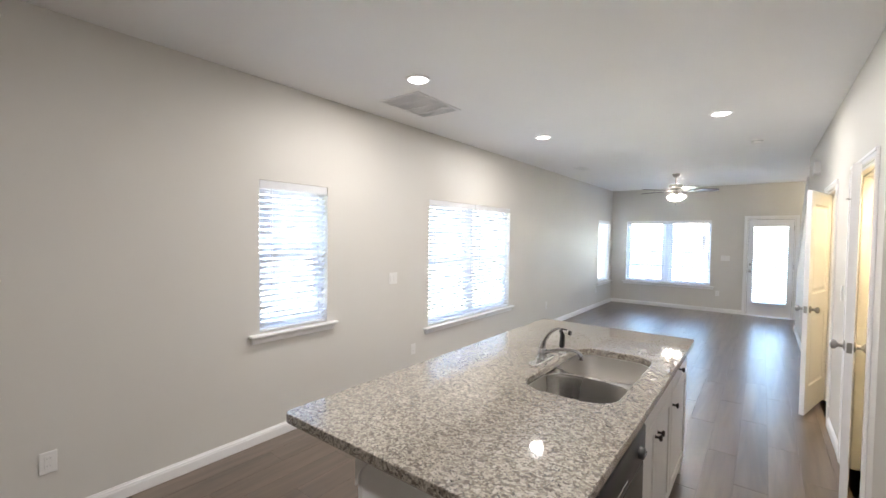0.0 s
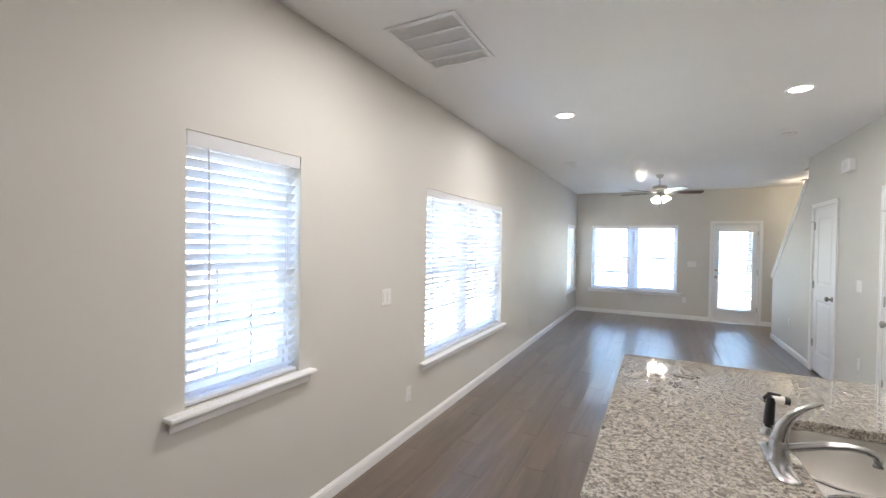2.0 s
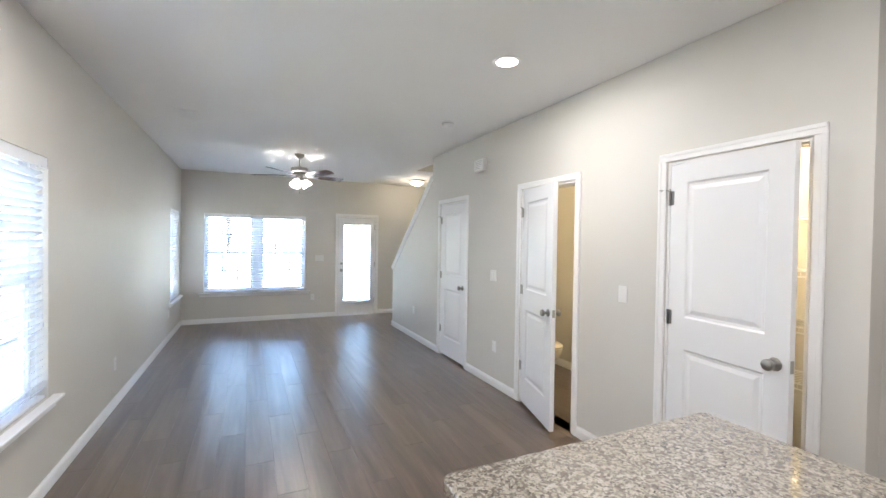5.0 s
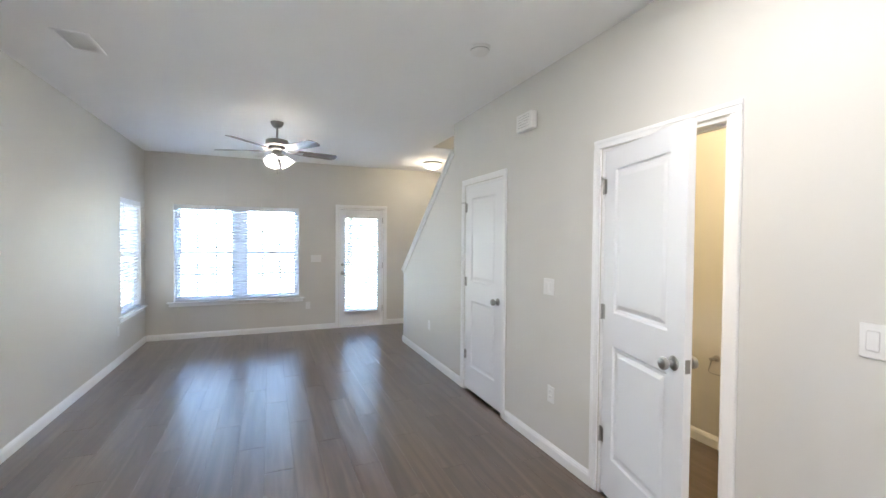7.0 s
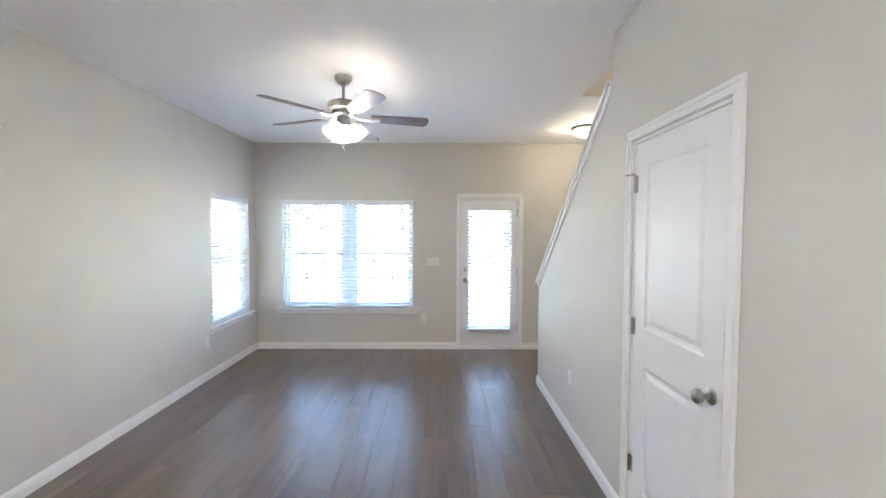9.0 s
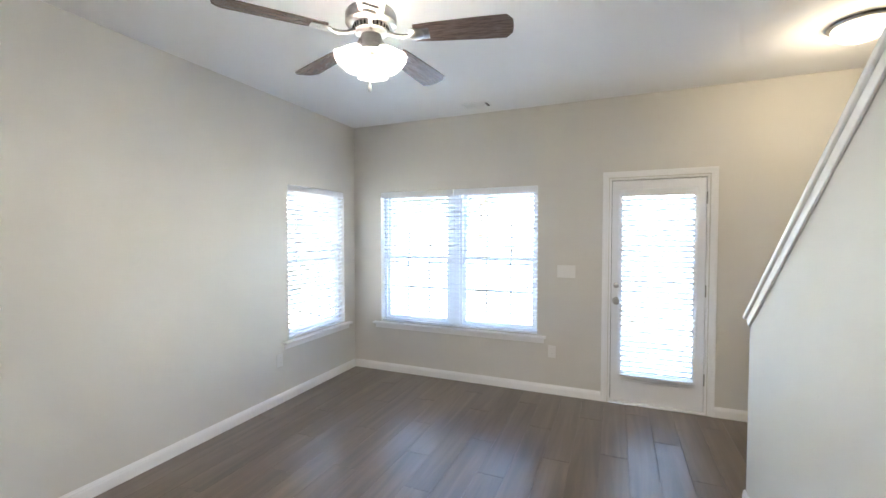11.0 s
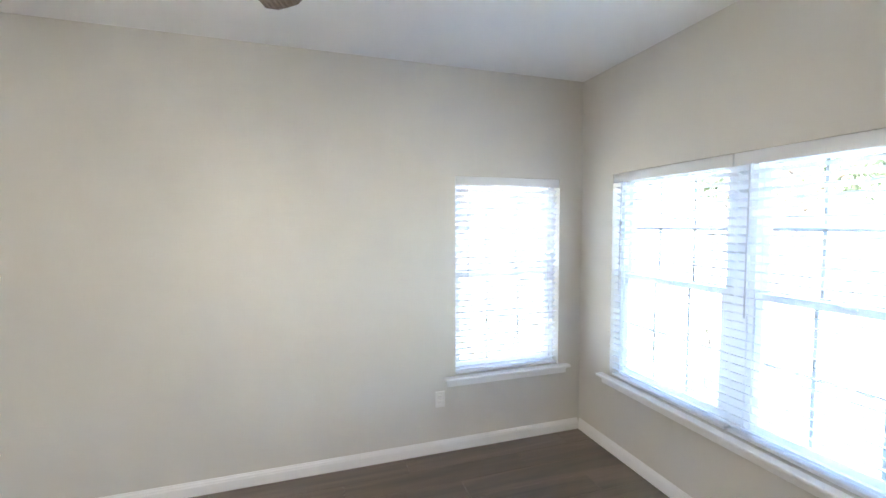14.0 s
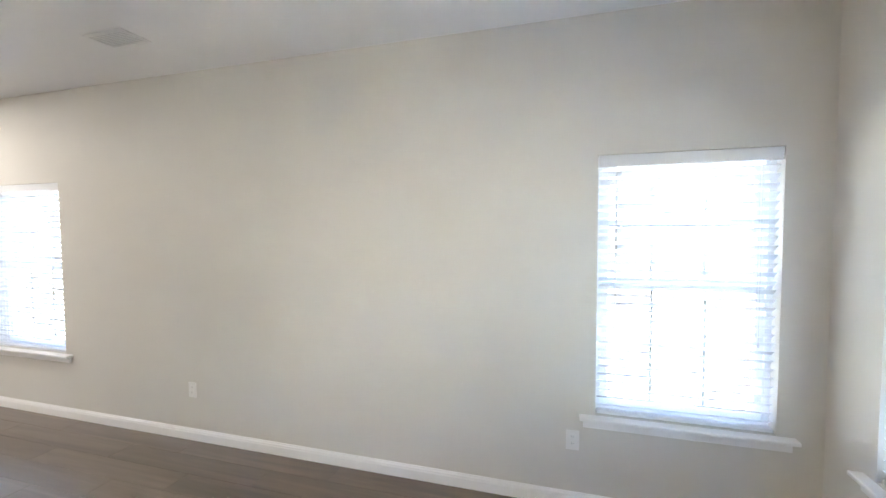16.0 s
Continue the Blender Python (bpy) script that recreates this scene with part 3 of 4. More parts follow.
block(bm, BD[0] + 0.0405, BD[1] - 0.0405, 0.0565, 0.085, BD[3] - 0.045, BD[3] - 0.0182)
block(bm, BD[0] + 0.0405, BD[1] - 0.0405, 0.0565, 0.085, 0.0222, 0.045)
tagged(put("door_stop", bm, BRONZE, root), "dark weather strip")
bm = bmesh.new()
block(bm, BD[0] + 0.0185, BD[1] - 0.0185, -0.012, 0.155, 0.003, 0.022, bevel=0.004)
tagged(put("threshold", bm, TRIM, root), "pale metal threshold")
lx0, lx1 = BD[0] + 0.022, BD[1] - 0.022
gx0, gx1, gz0, gz1 = -0.175, 0.38, 0.29, 1.885
leaf = slab("leaf", "y", 0.012, 0.056, rect(lx0, lx1, 0.026, BD[3] - 0.024), [rect(gx0, gx1, gz0, gz1)], DOORP, root, bevel=0.002)
slab("glazing_bead", "y", 0.002, 0.0118, rect(gx0 - 0.032, gx1 + 0.032, gz0 - 0.032, gz1 + 0.032), [rect(gx0 + 0.004, gx1 - 0.004, gz0 + 0.004, gz1 - 0.004)], DOORP, root, bevel=0.003)
pane = box("pane", (gx0, gx1, 0.034, 0.038, gz0, gz1), GLASS, root)
pane.visible_shadow = False
bm = bmesh.new()
for z in (0.93, 1.07):
    knob(bm, pose(-0.218, 0.0115, z, 90, 0, 0) if z < 1 else pose(-0.218, 0.0115, z, 90, 0, 0) @ Matrix.Diagonal((0.8, 0.8, 0.45, 1)))
tagged(put("knob", bm, NICKEL, root, smooth=True), "satin nickel knob with a deadbolt above")
for z in (0.25, 1.0, 1.78):
    bm = bmesh.new()
    tube(bm, [(lx1 + 0.004, 0.004, z), (lx1 + 0.004, 0.004, z + 0.1)], 0.006, 10)
    put("hinge", bm, NICKEL, root)
db = blind(((gx0 + gx1) / 2, YF - 0.064, gz0 - 0.03), 0, gx1 - gx0 + 0.03, gz1 - gz0 + 0.065, -30, wand=False, cord=False)
tagged(db, "white slat blind mounted on the glazed back door", "blind", "white window blinds")
bm = bmesh.new()
for z in (0.245, 0.228):
    tube(bm, [(-0.17, -0.018, z), (0.11, -0.022, z - 0.012), (0.40, -0.018, z + 0.004)], 0.0016, 6)
tagged(put("hold_down_cord", bm, GREYWAND, root), "thin hanging blind cords")


# ---- kitchen island ----
IX0, IX1, IY0, IY1, IZ = -1.452, -0.368, 1.483, 3.85, 0.915
SX0, SX1, SY0, SY1 = -0.90, -0.482, 2.315, 3.165
SYM = 2.735
island = empty("kitchen_island", (0, 0, 0))
tagged(island, "white panelled kitchen island with a speckled granite top", "island")
slab("countertop", "z", IZ - 0.038, IZ, round_rect(IX0, IX1, IY0, IY1, 0.03, 4), [round_rect(SX0, SX1, SY0, SY1, 0.125, 10)], GRANITE, island, bevel=0.004)
BX0, BX1, BY0, BY1 = -1.095, -0.425, 1.545, 3.808
bm = bmesh.new()
block(bm, BX0, BX0 + 0.02, BY0, BY1, 0.002, IZ - 0.039, bevel=0.002)
block(bm, BX0 + 0.0205, BX1, BY0, BY0 + 0.02, 0.002, IZ - 0.039, bevel=0.002)
block(bm, BX0 + 0.0205, BX1, BY1 - 0.02, BY1, 0.002, IZ - 0.039, bevel=0.002)
block(bm, BX0 + 0.0205, BX1 - 0.02, BY0 + 0.0205, BY1 - 0.0205, 0.10, 0.12)
block(bm, BX1 - 0.02, BX1, 2.389, 2.40, 0.10, IZ - 0.04)
block(bm, BX1 - 0.02, BX1, 3.218, 3.243, 0.10, IZ - 0.04)
block(bm, BX1 - 0.02, BX1, BY0 + 0.0205, 1.791, 0.10, IZ - 0.04)
block(bm, BX1 - 0.075, BX1 - 0.06, BY0 + 0.0205, BY1 - 0.0205, 0.002, 0.10)
tagged(put("body", bm, CABINET, island), "white painted panels")
COVE = [(0.0, 0.0), (0.0, -0.13), (0.012, -0.128), (0.014, -0.105), (0.020, -0.085), (0.034, -0.062), (0.052, -0.045), (0.058, -0.03), (0.058, 0.0)]
bm = bmesh.new()
profile_run(bm, COVE, (BX0 - 0.0005, BY1, IZ - 0.0395), (BX0 - 0.0005, BY0 - 0.014, IZ - 0.0395))
profile_run(bm, [(o * 0.24, u) for o, u in COVE], (BX0, BY0 - 0.0005, IZ - 0.0395), (BX1, BY0 - 0.0005, IZ - 0.0395))
for v in bm.verts:
    if v.co.x < BX0 - 0.0001:
        v.co.x = 2 * (BX0 - 0.0005) - v.co.x if v.co.x > BX0 else v.co.x
put("cove_moulding", bm, CABINET, island)


def shaker(parent, y0, y1, z0, z1, x, rail=0.055, name="door", out=1):
    """A recessed-panel front in the plane x, facing out along x."""
    t = 0.019 * out
    lo, hi = sorted((x, x + t))
    slab(name, "x", lo, hi, rect(y0, y1, z0, z1), [rect(y0 + rail, y1 - rail, z0 + rail, z1 - rail)] if rail else [], CABINET, parent, bevel=0.002)
    if rail:
        lo, hi = sorted((x + 0.0005 * out, x + 0.011 * out))
        box("panel", (lo, hi, y0 + rail - 0.002, y1 - rail + 0.002, z0 + rail - 0.002, z1 - rail + 0.002), CABINET, parent)


def bar_knob(parent, x, y, z, out=1):
    bm = bmesh.new()
    m = pose(x, y, z, 0, 90 * out, 0)
    lathe(bm, [(0.001, 0.0), (0.009, 0.0), (0.006, 0.004), (0.0055, 0.014), (0.013, 0.020), (0.0155, 0.026), (0.012, 0.031), (0.001, 0.032)], 16, m)
    tagged(put("knob", bm, BRONZE, parent, smooth=True), "dark bronze knob")


fx = BX1 + 0.0005
shaker(island, 2.403, 3.226, 0.735, 0.862, fx, 0, "false_front")
shaker(island, 2.403, 2.813, 0.125, 0.725, fx)
shaker(island, 2.817, 3.226, 0.125, 0.725, fx)
shaker(island, 3.24, 3.80, 0.735, 0.862, fx, 0, "drawer_front")
shaker(island, 3.24, 3.80, 0.125, 0.725, fx)
for y, z in ((2.785, 0.645), (2.845, 0.645), (3.27, 0.645), (3.47, 0.80)):
    bar_knob(island, fx + 0.019, y, z)

dish = empty("dishwasher", (BX1, 2.09, 0.0))
tagged(dish, "black built-in dishwasher under the granite top", "dishwasher")
bm = bmesh.new()
block(bm, -0.55, -0.005, -0.297, 0.297, 0.10, 0.868)
put("tub", bm, BLACK, dish)
bm = bmesh.new()
block(bm, -0.004, 0.050, -0.297, 0.297, 0.125, 0.715, bevel=0.006)
put("door_panel", bm, BLACK, dish)
bm = bmesh.new()
block(bm, -0.004, 0.056, -0.297, 0.297, 0.722, 0.866, bevel=0.010)
lathe(bm, [(0.001, 0.0), (0.024, 0.0), (0.022, 0.016), (0.018, 0.019), (0.001, 0.02)], 20, pose(0.056, 0.19, 0.79, 0, 90, 0))
put("control_panel", bm, BLACK, dish, smooth=True)
bm = bmesh.new()
block(bm, 0.076, 0.079, 0.172, 0.208, 0.786, 0.794)
block(bm, 0.050, 0.058, -0.15, 0.02, 0.755, 0.765, bevel=0.003)
tagged(put("latch", bm, CHROME, dish), "bright metal dial mark and latch")
bm = bmesh.new()
block(bm, -0.06, -0.045, -0.297, 0.297, 0.01, 0.098)
put("toe_plate", bm, BLACK, dish)


def bowl(bm, x0, x1, y0, y1, top, depth):
    """One sink bowl with rounded walls, open above."""
    prev = None
    for inset, z, r in ((-0.012, top, 0.125), (0.0, top - 0.001, 0.12), (0.006, top - 0.02, 0.115), (0.014, top - depth + 0.045, 0.105), (0.026, top - depth + 0.014, 0.095), (0.055, top - depth, 0.075)):
        ring = [bm.verts.new((a, b, z)) for a, b in round_rect(x0 + inset, x1 - inset, y0 + inset, y1 - inset, r, 6)]
        if prev:
            for k in range(len(ring)):
                bm.faces.new((prev[k], prev[(k + 1) % len(ring)], ring[(k + 1) % len(ring)], ring[k]))
        prev = ring
    bm.faces.new(prev)


sink = empty("kitchen_sink", (0, 0, IZ - 0.0372))
tagged(sink, "stainless steel double-bowl sink set under the granite", "sink")
for a, b in ((SY0 - 0.001, SYM - 0.012), (SYM + 0.012, SY1 + 0.001)):
    bm = bmesh.new()
    bowl(bm, SX0 - 0.001, SX1 + 0.001, a, b, -0.0015, 0.20)
    put("basin", bm, STEEL, sink, smooth=True)
    bm = bmesh.new()
    lathe(bm, [(0.001, 0.0), (0.052, 0.0), (0.055, 0.003), (0.040, 0.005), (0.036, 0.002), (0.001, 0.0015)], 28, Matrix.Translation(((SX0 + SX1) / 2, (a + b) / 2, -0.2015)))
    tagged(put("drain", bm, CHROME, sink, smooth=True), "round chrome drain")
rims = [round_rect(SX0 + 0.001, SX1 - 0.001, a + 0.002, b - 0.002, 0.12, 6) for a, b in ((SY0, SYM - 0.012), (SYM + 0.012, SY1))]
slab("flange", "z", -0.008, -0.004, rect(SX0 - 0.02, SX1 + 0.02, SY0 - 0.02, SY1 + 0.02), rims, STEEL, sink)
bm = bmesh.new()
block(bm, SX0 + 0.05, SX1 - 0.05, SYM - 0.014, SYM + 0.014, -0.022, -0.0125, bevel=0.004)
put("divider", bm, STEEL, sink)

faucet = empty("faucet", (-0.965, 2.735, IZ))
tagged(faucet, "chrome single-lever kitchen faucet on the granite", "faucet")
bm = bmesh.new()
ring = round_rect(-0.028, 0.028, -0.128, 0.128, 0.027, 8)
prev = None
for inset, z in ((0.0, 0.001), (0.0, 0.006), (0.004, 0.011), (0.016, 0.014)):
    r = [bm.verts.new((a * (1 - inset / 0.028), b * (1 - inset / 0.128), z)) for a, b in ring]
    if prev:
        for k in range(len(r)):
            bm.faces.new((prev[k], prev[(k + 1) % len(r)], r[(k + 1) % len(r)], r[k]))
    else:
        bm.faces.new(r)
    prev = r
bm.faces.new(prev)
put("base_plate", bm, CHROME, faucet, smooth=True)
bm = bmesh.new()
lathe(bm, [(0.001, 0.012), (0.030, 0.012), (0.027, 0.022), (0.0235, 0.040), (0.0235, 0.062), (0.020, 0.070), (0.001, 0.071)], 24)
put("body", bm, CHROME, faucet, smooth=True)
bm = bmesh.new()
pts = [(0.005, 0, 0.045), (0.05, 0.0, 0.060), (0.10, 0.0, 0.076), (0.15, 0.0, 0.084), (0.185, 0.0, 0.082), (0.205, 0.0, 0.074), (0.212, 0.0, 0.062), (0.212, 0.0, 0.044)]
tube(bm, pts, [0.012, 0.0115, 0.011, 0.0105, 0.0105, 0.011, 0.012, 0.012], 16)
put("spout", bm, CHROME, faucet, smooth=True)
bm = bmesh.new()
tube(bm, [(0.0, 0, 0.060), (0.002, 0, 0.085), (0.010, 0.0, 0.115), (0.028, 0.0, 0.145), (0.055, 0.0, 0.170), (0.085, 0.0, 0.188), (0.098, 0.0, 0.192)], [0.0195, 0.019, 0.0165, 0.013, 0.0095, 0.007, 0.004], 16)
put("lever", bm, CHROME, faucet, smooth=True)

spray = empty("side_sprayer", (-0.945, 2.965, IZ))
tagged(spray, "black side sprayer in a chrome collar beside the faucet", "sprayer")
bm = bmesh.new()
lathe(bm, [(0.001, 0.001), (0.026, 0.001), (0.025, 0.006), (0.018, 0.014), (0.015, 0.026), (0.001, 0.027)], 20)
put("collar", bm, CHROME, spray, smooth=True)
bm = bmesh.new()
tube(bm, [(0, 0, 0.02), (0, 0, 0.035), (0.002, 0, 0.07), (0.004, 0, 0.105), (0.006, 0, 0.125), (0.006, 0, 0.132)], [0.013, 0.016, 0.0155, 0.0135, 0.0145, 0.010], 16)
tube(bm, [(-0.012, 0, 0.105), (-0.014, 0, 0.118), (0.0, 0, 0.136), (0.03, 0, 0.134)], [0.004, 0.006, 0.007, 0.005], 10)
put("handle", bm, BLACK, spray, smooth=True)
bm = bmesh.new()
tube(bm, [(0.006, 0, 0.122), (0.040, 0, 0.120)], 0.0125, 16)
put("nozzle", bm, STEEL, spray, smooth=True)
bm = bmesh.new()
tube(bm, [(0.0402, 0, 0.120), (0.055, 0, 0.119)], 0.0135, 16)
put("nozzle_tip", bm, BLACK, spray, smooth=True)

# ---- kitchen run along the east wall ----
KX = 0.80
run = empty("base_cabinet", (0, 0, 0))
tagged(run, "white shaker base cabinets against the kitchen wall", "cabinet")
bm = bmesh.new()
block(bm, KX + 0.035, XK - 0.002, YS + 0.01, YK - 0.003, 0.10, 0.874)
block(bm, KX + 0.10, XK - 0.002, YS + 0.01, YK - 0.003, 0.002, 0.099)
put("body", bm, CABINET, run)
cfx = KX + 0.0345
y = YK - 0.045
while y > -1.5:
    w = 0.45
    shaker(run, y - w, y - 0.003, 0.735, 0.862, cfx, 0.035, "drawer_front", -1)
    shaker(run, y - w, y - 0.003, 0.125, 0.725, cfx, 0.06, "door", -1)
    bar_knob(run, cfx - 0.019, y - w / 2, 0.80, -1)
    bar_knob(run, cfx - 0.019, y - w + 0.03, 0.665, -1)
    y -= w
top = empty("counter_top", (0, 0, 0))
tagged(top, "speckled granite counter with a low splashback", "countertop")
bm = bmesh.new()
block(bm, KX, XK - 0.003, YS + 0.01, YK - 0.003, 0.8755, 0.914, bevel=0.004)
put("slab", bm, GRANITE, top)
bm = bmesh.new()
block(bm, KX + 0.002, XK - 0.025, YK - 0.024, YK - 0.003, 0.9145, 1.015, bevel=0.003)
block(bm, XK - 0.0245, XK - 0.003, YS + 0.01, YK - 0.003, 0.9145, 1.015, bevel=0.003)
put("splashback", bm, GRANITE, top)
upper = empty("wall_cabinet", (0, 0, 1.40))
tagged(upper, "white shaker wall cabinets with a crown moulding", "cabinet")
bm = bmesh.new()
block(bm, XK - 0.325, XK - 0.002, YS + 0.01, YK - 0.003, 0.0, 0.90)
put("body", bm, CABINET, upper)
bm = bmesh.new()
CROWN = [(0.0, 0.0), (0.008, 0.0), (0.012, 0.018), (0.030, 0.045), (0.048, 0.058), (0.052, 0.075), (0.0, 0.075)]
profile_run(bm, CROWN, (XK - 0.3255, YS + 0.01, 0.87), (XK - 0.3255, YK - 0.003, 0.87))
put("crown_moulding", bm, CABINET, upper)
y = YK - 0.045
while y > -1.5:
    shaker(upper, y - 0.45, y - 0.003, 0.012, 0.868, XK - 0.3255, 0.06, "door", -1)
    y -= 0.45


# ---- ceiling fixtures ----
def can(x, y):
    c = empty("recessed_light", (x, y, ZC))
    tagged(c, "round white recessed downlight lit in the ceiling", "light", "recessed ceiling lights")
    bm = bmesh.new()
    lathe(bm, [(0.072, -0.0005), (0.097, -0.0005), (0.096, -0.006), (0.086, -0.009), (0.072, -0.006)], 36)
    for f in [f for f in bm.faces if len(f.verts) > 4]:
        bm.faces.remove(f)
    put("trim_ring", bm, TRIM, c, smooth=True)
    bm = bmesh.new()
    lathe(bm, [(0.071, -0.001), (0.071, -0.007), (0.055, -0.0095), (0.001, -0.010)], 36)
    put("lens", bm, LENS, c, smooth=True)


for p in CANS:
    can(*p)


def register(name, x0, x1, y0, y1, along, louvres, label, angle=35, border=0.025):
    g = empty(name, ((x0 + x1) / 2, (y0 + y1) / 2, ZC))
    tagged(g, label, "vent")
    hx, hy = (x1 - x0) / 2, (y1 - y0) / 2
    slab("frame", "z", -0.009, -0.0005, rect(-hx, hx, -hy, hy), [rect(-hx + border, hx - border, -hy + border, hy - border)], TRIM, g, bevel=0.003)
    bm = bmesh.new()
    block(bm, -hx + border - 0.002, hx - border + 0.002, -hy + border - 0.002, hy - border + 0.002, -0.0012, -0.0004)
    tagged(put("backing", bm, DUCT, g), "grey duct behind")
    bm = bmesh.new()
    span = (hy if along == "x" else hx) - border
    for k in range(louvres):
        o = -span + 2 * span * (k + 0.5) / louvres
        w = span / louvres * 0.92
        if along == "x":
            m = Matrix.Translation((0, o, -0.0055)) @ Matrix.Rotation(radians(angle), 4, "X")
            block(bm, -hx + border, hx - border, -w, w, -0.0006, 0.0006, turn=m)
        else:
            m = Matrix.Translation((o, 0, -0.0055)) @ Matrix.Rotation(radians(angle), 4, "Y")
            block(bm, -w, w, -hy + border, hy - border, -0.0006, 0.0006, turn=m)
    tagged(put("louvre", bm, TRIM, g), kind="stuff")
    return g


ret = register("return_air_grille", -2.69, -2.245, 3.14, 3.745, "x", 40, "white square return air grille with fine louvres in the ceiling", 11)
bm = bmesh.new()
for k in range(1, 4):
    y = -0.30 + 0.60 * k / 4
    block(bm, -0.2005, 0.2005, y - 0.010, y + 0.010, -0.0125, -0.0085)
put("crossbar", bm, TRIM, ret)
register("ceiling_register", -2.565, -2.375, 7.45, 7.76, "y", 9, "small white ceiling air register", 14, 0.022)
reg = register("ceiling_register", -1.58, -1.32, 11.05, 11.215, "x", 8, "small white ceiling air register", 10, 0.022)

# flat dark plate over the louvres, coloured as the shade in an open slot
bm = bmesh.new()
for x in (-1.343,):
    block(bm, x - 0.012, x + 0.012, 11.08, 11.185, ZC - 0.0098, ZC - 0.0092)
slot = tagged(put("slot", bm, SLOT_SHADE, reg), kind="stuff")
slot.matrix_parent_inverse = Matrix.Translation((1.45, -11.1325, -ZC))

smoke = empty("smoke_detector", (-0.11, 6.665, ZC))
tagged(smoke, "round white smoke detector on the ceiling", "detector")
bm = bmesh.new()
lathe(bm, [(0.001, -0.0005), (0.068, -0.0005), (0.068, -0.010), (0.060, -0.014), (0.058, -0.030), (0.048, -0.040), (0.020, -0.043), (0.001, -0.043)], 32)
put("housing", bm, PLATE, smoke, smooth=True)
bm = bmesh.new()
lathe(bm, [(0.0595, -0.018), (0.0598, -0.018), (0.0598, -0.022), (0.0595, -0.022)], 32)
put("slot", bm, GREYLINE, smoke)

# ---- ceiling fan ----
fan = empty("ceiling_fan", (FAN[0], FAN[1], ZC))
tagged(fan, "brushed nickel ceiling fan with walnut blades and lit glass shades", "fan")
bm = bmesh.new()
lathe(bm, [(0.001, -0.0005), (0.066, -0.0005), (0.066, -0.014), (0.058, -0.034), (0.040, -0.054), (0.022, -0.064), (0.001, -0.064)], 32)
put("canopy", bm, NICKEL, fan, smooth=True)
bm = bmesh.new()
tube(bm, [(0, 0, -0.06), (0, 0, -0.19)], 0.0115, 16)
put("downrod", bm, NICKEL, fan, smooth=True)
bm = bmesh.new()
lathe(bm, [(0.001, -0.172), (0.022, -0.172), (0.026, -0.182), (0.085, -0.186), (0.110, -0.194), (0.118, -0.206), (0.118, -0.246), (0.110, -0.254), (0.085, -0.258), (0.080, -0.286), (0.062, -0.296), (0.001, -0.296)], 40)
put("motor", bm, NICKEL, fan, smooth=True)
bm = bmesh.new()
for k in range(28):
    a = 2 * math.pi * k / 28
    m = Matrix.Rotation(a, 4, "Z") @ Matrix.Translation((0.0835, 0, -0.272))
    block(bm, -0.002, 0.002, -0.003, 0.003, -0.009, 0.009, turn=m)
tagged(put("cooling_slot", bm, BLACK, fan), kind="stuff")
bm = bmesh.new()
lathe(bm, [(0.001, -0.2965), (0.046, -0.2965), (0.050, -0.305), (0.050, -0.345), (0.060, -0.352), (0.060, -0.372), (0.040, -0.392), (0.001, -0.396)], 32)
put("switch_housing", bm, NICKEL, fan, smooth=True)
tmpl = bmesh.new()
outline = [(0.205, -0.052), (0.30, -0.060), (0.52, -0.070), (0.625, -0.072), (0.652, -0.040), (0.655, 0.0), (0.652, 0.040), (0.625, 0.072), (0.52, 0.070), (0.30, 0.060), (0.205, 0.052)]
lo = [tmpl.verts.new((a, b, -0.003)) for a, b in outline]
hi = [tmpl.verts.new((a, b, 0.003)) for a, b in outline]
tmpl.faces.new(lo)
tmpl.faces.new(hi)
for k in range(len(lo)):
    tmpl.faces.new((lo[k], lo[(k + 1) % len(lo)], hi[(k + 1) % len(lo)], hi[k]))
iron = bmesh.new()
tube(iron, [(0.078, 0, 0.012), (0.11, 0, -0.004), (0.15, 0, -0.012), (0.20, 0, -0.008)], [0.010, 0.009, 0.010, 0.008], 10)
block(iron, 0.19, 0.275, -0.034, 0.034, -0.0085, -0.0035, bevel=0.002)
lathe(iron, [(0.001, -0.016), (0.030, -0.015), (0.036, -0.010), (0.030, -0.0035), (0.001, -0.0032)], 18, Matrix.Translation((0.215, 0, 0)))
blade = iron_ob = None
for k in range(5):
    m = pose(0, 0, -0.300, 0, 0, 14 + 72 * k) @ pose(0, 0, 0, -12, 0, 0)
    if blade is None:
        blade = put("blade", tmpl, BLADE, fan)
        iron_ob = put("blade_iron", iron, NICKEL, fan, smooth=True)
        b, i = blade, iron_ob
    else:
        b, i = new("blade", blade.data), new("blade_iron", iron_ob.data)
        b.parent = i.parent = fan
    b.matrix_basis = m
    i.matrix_basis = m
shade = None
